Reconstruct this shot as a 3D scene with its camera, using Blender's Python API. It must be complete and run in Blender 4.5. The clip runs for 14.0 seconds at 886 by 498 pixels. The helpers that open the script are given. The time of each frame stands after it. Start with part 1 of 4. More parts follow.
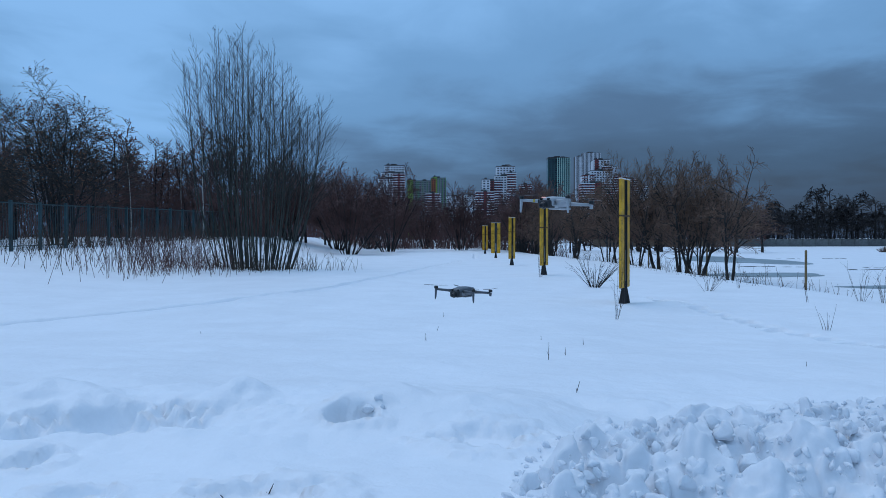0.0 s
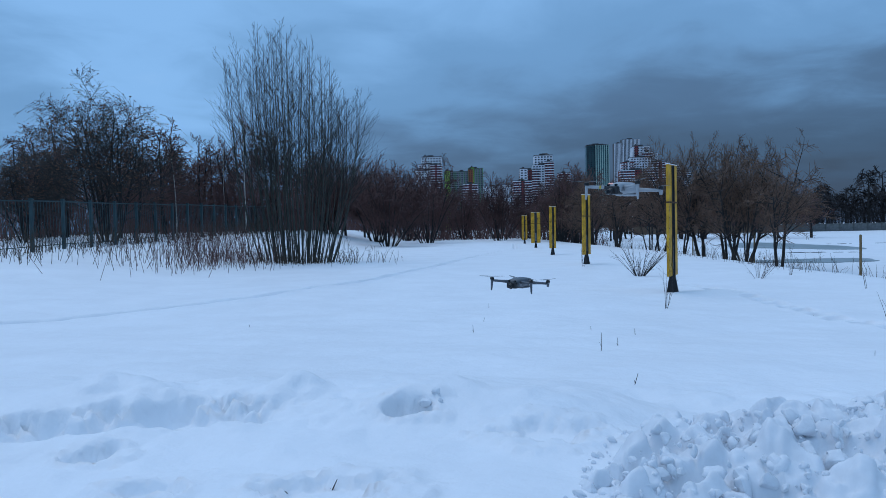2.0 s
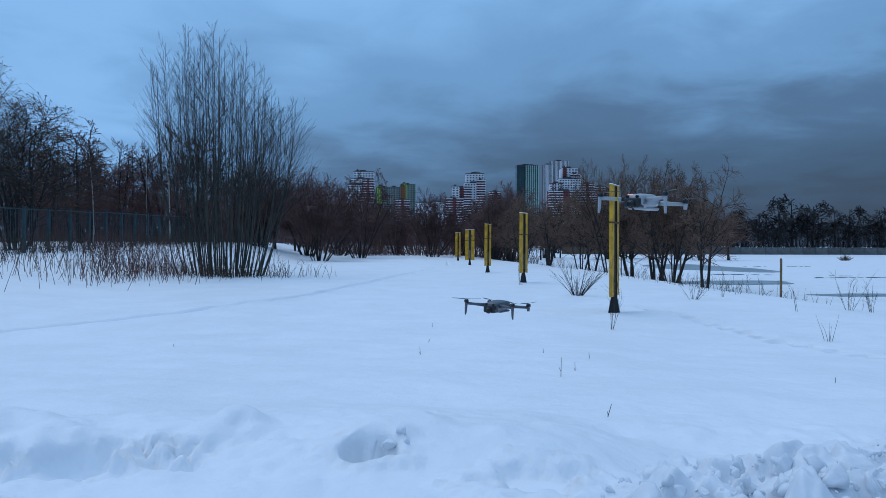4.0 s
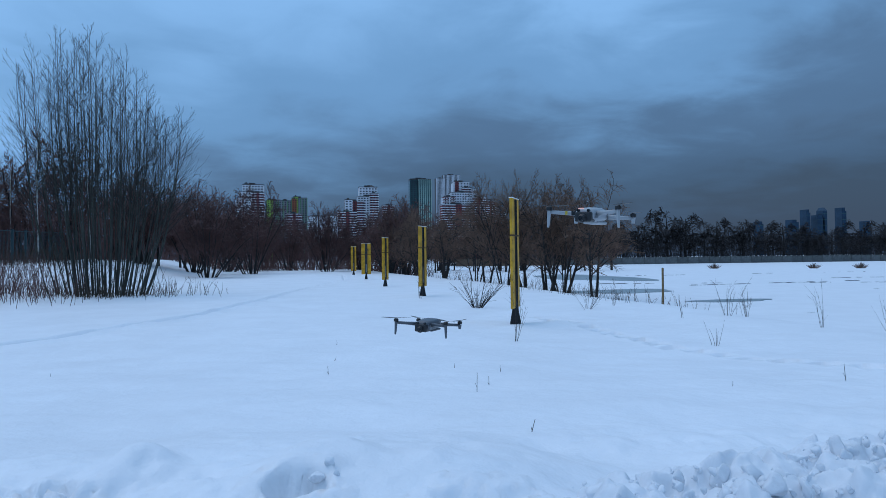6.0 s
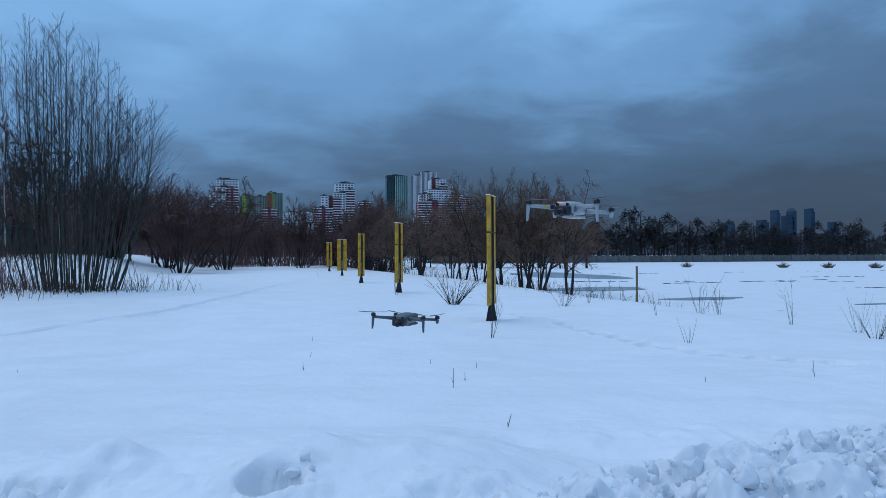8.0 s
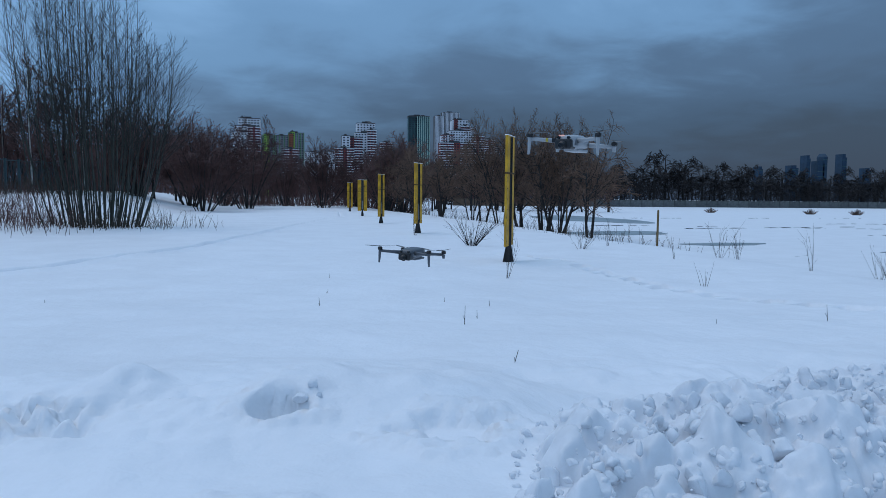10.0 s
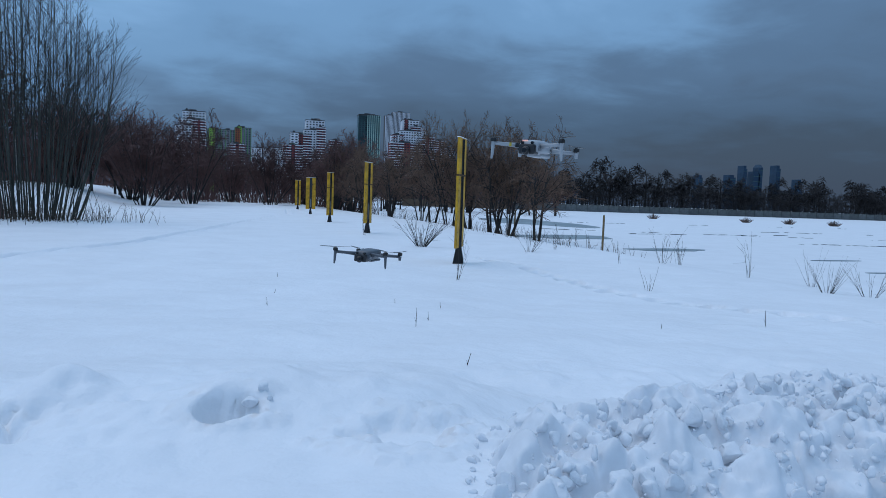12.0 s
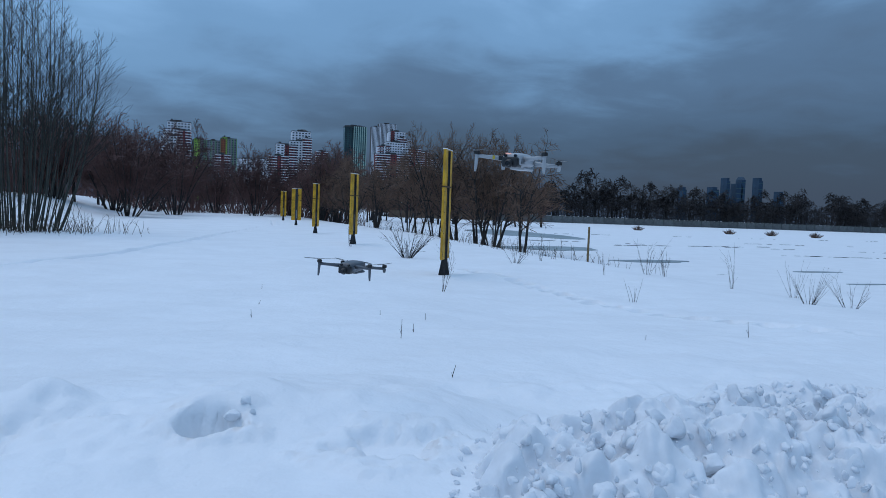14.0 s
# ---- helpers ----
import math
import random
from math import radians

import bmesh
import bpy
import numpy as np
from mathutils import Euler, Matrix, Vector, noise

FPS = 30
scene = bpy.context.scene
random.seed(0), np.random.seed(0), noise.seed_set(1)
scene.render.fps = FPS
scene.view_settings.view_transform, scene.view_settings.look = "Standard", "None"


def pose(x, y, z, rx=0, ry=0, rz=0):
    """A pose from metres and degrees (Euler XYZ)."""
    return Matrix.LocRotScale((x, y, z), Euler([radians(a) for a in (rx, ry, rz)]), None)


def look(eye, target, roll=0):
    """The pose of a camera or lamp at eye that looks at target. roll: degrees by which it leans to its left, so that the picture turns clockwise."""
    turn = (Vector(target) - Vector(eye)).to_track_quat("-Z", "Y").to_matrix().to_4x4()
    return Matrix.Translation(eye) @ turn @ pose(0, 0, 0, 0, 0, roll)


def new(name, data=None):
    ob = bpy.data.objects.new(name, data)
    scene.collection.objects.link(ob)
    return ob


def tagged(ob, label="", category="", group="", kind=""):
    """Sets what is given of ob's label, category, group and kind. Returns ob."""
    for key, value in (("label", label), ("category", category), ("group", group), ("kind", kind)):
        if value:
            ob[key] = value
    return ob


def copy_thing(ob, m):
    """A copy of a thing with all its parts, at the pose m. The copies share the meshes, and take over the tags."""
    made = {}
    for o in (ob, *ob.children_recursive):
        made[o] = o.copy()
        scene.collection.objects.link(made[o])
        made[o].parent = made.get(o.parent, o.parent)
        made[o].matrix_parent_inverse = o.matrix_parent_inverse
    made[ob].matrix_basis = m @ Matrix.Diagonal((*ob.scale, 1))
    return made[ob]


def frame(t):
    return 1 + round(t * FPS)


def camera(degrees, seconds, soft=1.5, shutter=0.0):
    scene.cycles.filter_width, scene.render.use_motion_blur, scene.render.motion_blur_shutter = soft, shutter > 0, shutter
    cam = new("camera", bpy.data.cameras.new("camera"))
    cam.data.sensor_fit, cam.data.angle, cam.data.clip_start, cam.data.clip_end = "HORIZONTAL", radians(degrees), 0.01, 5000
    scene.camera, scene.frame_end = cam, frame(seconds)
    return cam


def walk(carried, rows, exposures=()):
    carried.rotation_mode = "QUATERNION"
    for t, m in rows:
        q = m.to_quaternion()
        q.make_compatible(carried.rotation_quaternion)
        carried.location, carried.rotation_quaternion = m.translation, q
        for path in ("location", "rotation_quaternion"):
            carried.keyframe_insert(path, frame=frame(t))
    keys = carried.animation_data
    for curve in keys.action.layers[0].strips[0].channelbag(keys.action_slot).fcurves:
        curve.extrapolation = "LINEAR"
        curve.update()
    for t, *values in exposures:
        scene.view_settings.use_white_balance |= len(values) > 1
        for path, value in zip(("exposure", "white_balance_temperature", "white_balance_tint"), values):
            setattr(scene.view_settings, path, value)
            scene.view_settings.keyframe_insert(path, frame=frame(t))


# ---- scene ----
# ---- camera ----
cam = camera(67.0, 14.0, soft=0.6)
PATH = [
    (0, (0.081, 0.914, 1.663), (0.069, 2.914, 1.632), -0.1),
    (0.5, (0.081, 0.887, 1.67), (0.029, 2.886, 1.617), -0.3),
    (1, (0.054, 0.863, 1.678), (-0.028, 2.861, 1.614), -0.8),
    (1.5, (-0.002, 0.894, 1.672), (-0.097, 2.89, 1.605), -0.8),
    (2, (-0.042, 1.01, 1.661), (-0.168, 3.005, 1.604), -1.1),
    (2.2, (-0.054, 1.063, 1.677), (-0.196, 3.057, 1.63), -1.0),
    (4.3, (-0.354, 1.595, 1.658), (-0.239, 3.592, 1.666), 0.0),
    (4.5, (-0.375, 1.586, 1.682), (-0.244, 3.582, 1.71), -0.2),
    (5, (-0.406, 1.689, 1.684), (-0.22, 3.68, 1.739), -0.1),
    (5.5, (-0.471, 1.753, 1.678), (-0.182, 3.731, 1.722), -0.6),
    (6, (-0.505, 1.781, 1.676), (-0.11, 3.742, 1.704), -0.6),
    (6.5, (-0.516, 1.785, 1.665), (-0.068, 3.734, 1.675), -0.5),
    (7, (-0.504, 1.811, 1.665), (-0.038, 3.756, 1.683), -0.3),
    (7.5, (-0.502, 1.82, 1.665), (-0.034, 3.764, 1.697), -0.1),
    (8, (-0.512, 1.798, 1.659), (-0.048, 3.743, 1.678), -0.2),
    (8.5, (-0.496, 1.798, 1.579), (-0.039, 3.744, 1.51), 0.4),
    (8.6, (-0.443, 1.812, 1.604), (-0.025, 3.762, 1.461), -0.4),
    (8.7, (-0.441, 1.811, 1.607), (-0.026, 3.761, 1.459), -0.4),
    (10.8, (-0.43, 1.733, 1.63), (-0.004, 3.68, 1.472), 1.7),
    (11, (-0.455, 1.766, 1.631), (0.008, 3.706, 1.474), 1.9),
    (11.5, (-0.47, 1.786, 1.626), (0.068, 3.705, 1.464), 2.1),
    (12, (-0.476, 1.804, 1.627), (0.077, 3.72, 1.478), 2.0),
    (12.5, (-0.471, 1.8, 1.63), (0.089, 3.716, 1.501), 2.0),
    (13, (-0.464, 1.797, 1.634), (0.111, 3.709, 1.509), 2.0),
    (13.5, (-0.464, 1.794, 1.636), (0.118, 3.704, 1.509), 1.7),
    (14, (-0.467, 1.798, 1.632), (0.125, 3.705, 1.518), 2.1),
]
walk(cam, [(t, look(eye, target, roll)) for t, eye, target, roll in PATH],
     exposures=[(0, 0.0, 6500, 10), (8.5, 0.0, 6500, 10), (8.6, 0.03, 7000, 12), (10.9, -0.1, 7000, 12), (11.5, 0.02, 7000, 12), (14, 0.02, 7000, 12)])

# ---- world, sky and sun ----
world = bpy.data.worlds.new("overcast_sky")
scene.world = world
world.use_nodes = True


def node(tree, kind, **values):
    n = tree.nodes.new(kind)
    for k, v in values.items():
        if k.startswith("in_"):
            n.inputs[int(k[3:])].default_value = v
    return n


def math_node(tree, op, a, b=None, c=None, clamp=False):
    n = tree.nodes.new("ShaderNodeMath")
    n.operation, n.use_clamp = op, clamp
    for i, v in enumerate((a, b, c)):
        if v is None:
            continue
        if isinstance(v, (int, float)):
            n.inputs[i].default_value = v
        else:
            tree.links.new(v, n.inputs[i])
    return n.outputs[0]


def ramp_node(tree, fac, stops, smooth=True):
    n = tree.nodes.new("ShaderNodeValToRGB")
    n.color_ramp.interpolation = "EASE" if smooth else "LINEAR"
    els = n.color_ramp.elements
    while len(els) < len(stops):
        els.new(0.5)
    for e, (p, c) in zip(els, stops):
        e.position = p
        e.color = (*c, 1) if len(c) == 3 else c
    tree.links.new(fac, n.inputs[0])
    return n.outputs[0]


def mix_node(tree, fac, a, b, mode="MIX"):
    n = tree.nodes.new("ShaderNodeMix")
    n.data_type, n.blend_type = "RGBA", mode
    for i, v in ((0, fac), (6, a), (7, b)):
        if isinstance(v, (int, float)):
            n.inputs[i].default_value = v
        elif isinstance(v, tuple):
            n.inputs[i].default_value = (*v, 1)
        else:
            tree.links.new(v, n.inputs[i])
    return n.outputs[2]


SUN_HEIGHT, SUN_TURN = radians(64), radians(310)
wt = world.node_tree
wt.nodes.clear()
coord = wt.nodes.new("ShaderNodeTexCoord")
sep = wt.nodes.new("ShaderNodeSeparateXYZ")
wt.links.new(coord.outputs["Generated"], sep.inputs[0])
dx, dy, dz = sep.outputs
up = math_node(wt, "MAXIMUM", dz, 0.0)
flat = math_node(wt, "ADD", up, 0.16)
cv = wt.nodes.new("ShaderNodeCombineXYZ")
wt.links.new(math_node(wt, "DIVIDE", dx, flat), cv.inputs[0])
wt.links.new(math_node(wt, "DIVIDE", dy, flat), cv.inputs[1])
cloud_a = node(wt, "ShaderNodeTexNoise", in_2=0.75, in_3=3.0, in_4=0.5)
cloud_b = node(wt, "ShaderNodeTexNoise", in_2=2.2, in_3=5.0, in_4=0.55)
for n in (cloud_a, cloud_b):
    n.inputs["Distortion"].default_value = 0.35
    wt.links.new(cv.outputs[0], n.inputs["Vector"])
broad = math_node(wt, "MULTIPLY_ADD", cloud_a.outputs[0], 0.54, -0.27)
fine = math_node(wt, "MULTIPLY_ADD", cloud_b.outputs[0], 0.30, -0.15)
lift = math_node(wt, "MULTIPLY", up, 1.25)
side = math_node(wt, "MULTIPLY", dx, -0.24)
level = math_node(wt, "ADD", math_node(wt, "ADD", lift, side), math_node(wt, "ADD", broad, fine))


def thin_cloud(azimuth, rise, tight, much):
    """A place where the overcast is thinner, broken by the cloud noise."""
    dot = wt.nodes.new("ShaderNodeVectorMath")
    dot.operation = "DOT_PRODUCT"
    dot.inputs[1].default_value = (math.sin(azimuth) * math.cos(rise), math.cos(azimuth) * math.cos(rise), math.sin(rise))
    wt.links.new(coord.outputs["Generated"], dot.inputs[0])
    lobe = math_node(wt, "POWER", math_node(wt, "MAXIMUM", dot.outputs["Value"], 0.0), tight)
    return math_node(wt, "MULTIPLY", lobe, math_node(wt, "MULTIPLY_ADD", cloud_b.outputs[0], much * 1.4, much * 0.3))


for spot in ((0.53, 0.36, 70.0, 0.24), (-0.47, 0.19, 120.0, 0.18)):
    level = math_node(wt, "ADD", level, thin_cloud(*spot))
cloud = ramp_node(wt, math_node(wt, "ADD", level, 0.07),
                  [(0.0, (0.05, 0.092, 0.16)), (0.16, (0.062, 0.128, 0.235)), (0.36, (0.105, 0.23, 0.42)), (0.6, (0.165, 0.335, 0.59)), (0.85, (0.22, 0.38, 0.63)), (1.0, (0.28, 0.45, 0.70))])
low = ramp_node(wt, dz, [(0.0, (1, 1, 1)), (0.11, (0, 0, 0))])
cloud = mix_node(wt, math_node(wt, "MULTIPLY", low, 0.7), cloud, (0.046, 0.082, 0.158))
gloom = ramp_node(wt, dz, [(0.0, (0.74,) * 3), (0.03, (0.52,) * 3), (0.10, (0.58,) * 3), (0.19, (0.9,) * 3), (0.25, (1.0,) * 3)])
cloud = mix_node(wt, math_node(wt, "MULTIPLY_ADD", dx, 1.9, 0.62, clamp=True), cloud, mix_node(wt, 1.0, cloud, gloom, "MULTIPLY"))
sky = wt.nodes.new("ShaderNodeTexSky")
sky.sky_type, sky.sun_disc, sky.sun_elevation, sky.sun_rotation = "NISHITA", False, SUN_HEIGHT, SUN_TURN
sky_bg = wt.nodes.new("ShaderNodeBackground")
sky_bg.inputs[1].default_value = 0.05
wt.links.new(sky.outputs[0], sky_bg.inputs[0])
cloud_bg = wt.nodes.new("ShaderNodeBackground")
cloud_bg.inputs[1].default_value = 1.5
wt.links.new(cloud, cloud_bg.inputs[0])
both = wt.nodes.new("ShaderNodeMixShader")
both.inputs[0].default_value = 0.93
wt.links.new(sky_bg.outputs[0], both.inputs[1])
wt.links.new(cloud_bg.outputs[0], both.inputs[2])
wout = wt.nodes.new("ShaderNodeOutputWorld")
wt.links.new(both.outputs[0], wout.inputs[0])

sun = new("sun", bpy.data.lights.new("sun", "SUN"))
sun.data.energy, sun.data.angle, sun.data.color = 0.50, radians(40), (1.0, 0.95, 0.93)
way = Vector((math.sin(SUN_TURN) * math.cos(SUN_HEIGHT), math.cos(SUN_TURN) * math.cos(SUN_HEIGHT), math.sin(SUN_HEIGHT)))
sun.matrix_world = look(way * 50, (0, 0, 0))


# ---- materials ----
def material(name, color, rough=0.8, metal=0.0, vary=0.25, scale=4.0, fine_scale=60.0, bump=0.2, bump_dist=0.01, per_object=0.0, tint=None, snow=0.0):
    """Base colour broken by coarse stains and fine grain; bump from the grain; snow lying on upward faces where asked."""
    m = bpy.data.materials.new(name)
    m.use_nodes = True
    t = m.node_tree
    b = t.nodes["Principled BSDF"]
    co = t.nodes.new("ShaderNodeTexCoord")
    a = node(t, "ShaderNodeTexNoise", in_2=scale, in_3=4.0, in_4=0.6)
    f = node(t, "ShaderNodeTexNoise", in_2=fine_scale, in_3=3.0, in_4=0.6)
    for n in (a, f):
        t.links.new(co.outputs["Object"], n.inputs["Vector"])
    dark = tuple(c * (1 - vary) for c in color)
    light = tuple(min(1, c * (1 + vary)) for c in (tint or color))
    col = ramp_node(t, a.outputs[0], [(0.3, dark), (0.7, light)])
    grain = ramp_node(t, f.outputs[0], [(0.3, (1 - vary * 0.6,) * 3), (0.7, (1.0,) * 3)])
    col = mix_node(t, 1.0, col, grain, "MULTIPLY")
    if per_object:
        oi = t.nodes.new("ShaderNodeObjectInfo")
        k = ramp_node(t, oi.outputs["Random"], [(0, (1 - per_object,) * 3), (1, (1.0,) * 3)], False)
        col = mix_node(t, 1.0, col, k, "MULTIPLY")
    if snow:
        g = t.nodes.new("ShaderNodeNewGeometry")
        s = t.nodes.new("ShaderNodeSeparateXYZ")
        t.links.new(g.outputs["Normal"], s.inputs[0])
        k = math_node(t, "MULTIPLY", ramp_node(t, s.outputs[2], [(0.72, (0, 0, 0)), (0.9, (1, 1, 1))]), math_node(t, "GREATER_THAN", a.outputs[0], 1 - snow))
        col = mix_node(t, k, col, (0.8, 0.82, 0.86))
    t.links.new(col, b.inputs["Base Color"])
    b.inputs["Roughness"].default_value, b.inputs["Metallic"].default_value = rough, metal
    if bump:
        bp = t.nodes.new("ShaderNodeBump")
        bp.inputs["Strength"].default_value, bp.inputs["Distance"].default_value = bump, bump_dist
        t.links.new(f.outputs[0], bp.inputs["Height"])
        t.links.new(bp.outputs[0], b.inputs["Normal"])
    return m


SNOW = material("snow", (0.825, 0.845, 0.875), 0.55, vary=0.03, scale=0.6, fine_scale=7.0, bump=0.6, bump_dist=0.03)
CHUNK = material("packed_snow", (0.75, 0.78, 0.82), 0.6, vary=0.05, scale=6.0, fine_scale=16.0, bump=0.3, bump_dist=0.008)
LUMP = material("snow_lump", (0.76, 0.79, 0.83), 0.6, vary=0.04, scale=0.8, fine_scale=3.0, bump=0.9, bump_dist=0.004, per_object=0.03)
ICE = material("wet_ice", (0.30, 0.36, 0.38), 0.3, vary=0.2, scale=0.2, fine_scale=2.0, bump=0.1, bump_dist=0.01)
# dark tone for the ice cracks, their shadow included in the colour
CRACK_SHADE = material("ice_crack_shade", (0.06, 0.075, 0.08), 0.4, vary=0.3, scale=1.0, bump=0)
TWIG_FAR = material("dark_far_twigs", (0.022, 0.018, 0.019), 0.9, vary=0.3, scale=0.5, bump=0, per_object=0.3)
YELLOW = material("yellow_paint", (0.62, 0.30, 0.006), 0.5, vary=0.25, scale=3.0, fine_scale=40.0, bump=0.15, bump_dist=0.004, per_object=0.15, tint=(0.66, 0.345, 0.012))


def worn(m, color, scale, share):
    """Patches of another colour, such as rust, where the paint has gone."""
    t = m.node_tree
    b = t.nodes["Principled BSDF"]
    src = b.inputs["Base Color"].links[0].from_socket
    co = t.nodes.new("ShaderNodeTexCoord")
    n = node(t, "ShaderNodeTexNoise", in_2=scale, in_3=6.0, in_4=0.7)
    t.links.new(co.outputs["Object"], n.inputs["Vector"])
    k = ramp_node(t, n.outputs[0], [(1 - share, (0, 0, 0)), (1 - share + 0.06, (1, 1, 1))])
    t.links.new(mix_node(t, k, src, color), b.inputs["Base Color"])


worn(YELLOW, (0.10, 0.042, 0.012), 3.5, 0.40)
STRIPE = material("dark_channel", (0.025, 0.028, 0.034), 0.45, vary=0.3, scale=5.0, fine_scale=60.0, bump=0.1)
GREYMETAL = material("grey_metal", (0.22, 0.24, 0.26), 0.4, 0.6, vary=0.2, scale=5.0)
BLACK = material("black_iron", (0.012, 0.012, 0.014), 0.6, vary=0.3, scale=8.0)
RUST = material("rusty_edge", (0.10, 0.045, 0.015), 0.8, vary=0.4, scale=9.0)
BARK_GREY = material("grey_green_bark", (0.047, 0.05, 0.041), 0.9, vary=0.35, scale=2.0, fine_scale=25.0, bump=0.5, bump_dist=0.01)
BARK_DARK = material("dark_bark", (0.022, 0.019, 0.018), 0.9, vary=0.35, scale=2.0, fine_scale=25.0, bump=0.5, bump_dist=0.01, snow=0.38)
TWIG_GREY = material("grey_twigs", (0.030, 0.027, 0.024), 0.9, vary=0.3, scale=1.0, bump=0)
TWIG_RED = material("red_brown_twigs", (0.135, 0.066, 0.058), 0.9, vary=0.35, scale=0.7, bump=0, per_object=0.35)
TWIG_RUSSET = material("russet_twigs", (0.17, 0.098, 0.066), 0.9, vary=0.35, scale=0.9, bump=0, per_object=0.2, snow=0.3)
BIRCH = material("birch_bark", (0.38, 0.37, 0.34), 0.8, vary=0.4, scale=3.0)
LEAF = material("dry_leaves", (0.13, 0.064, 0.038), 0.85, vary=0.45, scale=1.2, bump=0)
STALK = material("dry_stalks", (0.06, 0.042, 0.028), 0.9, vary=0.4, scale=2.0, bump=0)
FENCE = material("green_fence_paint", (0.022, 0.058, 0.068), 0.5, vary=0.25, scale=2.0)
TUFT = material("pale_dry_reed", (0.17, 0.115, 0.095), 0.9, vary=0.35, scale=2.0, bump=0)
STAKE = material("weathered_stake", (0.19, 0.125, 0.055), 0.8, vary=0.3, scale=4.0)
CONCRETE = material("concrete", (0.13, 0.14, 0.14), 0.85, vary=0.25, scale=0.7, fine_scale=8.0, per_object=0.3)
BOARD = material("tan_boards", (0.15, 0.10, 0.065), 0.8, vary=0.25, scale=0.7, fine_scale=8.0, per_object=0.3)
WALL_WHITE = material("white_render", (0.62, 0.64, 0.68), 0.8, vary=0.08, scale=0.05, fine_scale=0.4, bump=0)
WALL_RED = material("red_brick_facade", (0.16, 0.03, 0.028), 0.85, vary=0.2, scale=0.05, fine_scale=0.4, bump=0)
WALL_GREEN = material("green_facade", (0.11, 0.24, 0.12), 0.8, vary=0.15, scale=0.05, fine_scale=0.4, bump=0)
WALL_ORANGE = material("orange_facade", (0.36, 0.11, 0.045), 0.8, vary=0.15, scale=0.05, fine_scale=0.4, bump=0)
WALL_GREY = material("grey_facade", (0.20, 0.21, 0.23), 0.8, vary=0.15, scale=0.05, fine_scale=0.4, bump=0)
LIME = material("lime_roof_panel", (0.30, 0.52, 0.08), 0.7, vary=0.1, scale=0.05, bump=0)
TEAL = material("teal_glass", (0.07, 0.16, 0.16), 0.2, vary=0.25, scale=0.06, fine_scale=0.5, bump=0)
DARK_TEAL = material("dark_teal_glass", (0.035, 0.085, 0.09), 0.2, vary=0.25, scale=0.06, fine_scale=0.5, bump=0)
PALE_GREEN = material("pale_green_panel", (0.32, 0.46, 0.40), 0.6, vary=0.1, scale=0.06, bump=0)
BLUE_GLASS = material("blue_tower_glass", (0.016, 0.042, 0.075), 0.25, vary=0.2, scale=0.02, fine_scale=0.2, bump=0)
GLASS = material("window_glass", (0.03, 0.04, 0.055), 0.12, vary=0.4, scale=0.2, bump=0)
ROOF = material("dark_roof", (0.05, 0.05, 0.055), 0.7, vary=0.2, scale=0.1, bump=0)
SHELL_GREY = material("grey_shell", (0.080, 0.090, 0.105), 0.4, vary=0.06, scale=20, fine_scale=300, bump=0.03, bump_dist=0.0005)
SHELL_PALE = material("pale_shell", (0.34, 0.36, 0.38), 0.4, vary=0.04, scale=20, fine_scale=300, bump=0.03, bump_dist=0.0005)
DARK_PLASTIC = material("dark_plastic", (0.012, 0.013, 0.015), 0.35, vary=0.2, scale=30, bump=0)
LENS = material("camera_lens", (0.004, 0.005, 0.008), 0.05, vary=0.1, scale=30, bump=0)
LABEL_YELLOW = material("yellow_label", (0.5, 0.36, 0.03), 0.5, vary=0.1, scale=30, bump=0)
LED = bpy.data.materials.new("led_light")
LED.use_nodes = True
LED.node_tree.nodes["Principled BSDF"].inputs["Base Color"].default_value = (0.9, 0.5, 0.4, 1)
LED.node_tree.nodes["Principled BSDF"].inputs["Emission Color"].default_value = (1.0, 0.45, 0.35, 1)
LED.node_tree.nodes["Principled BSDF"].inputs["Emission Strength"].default_value = 0.5


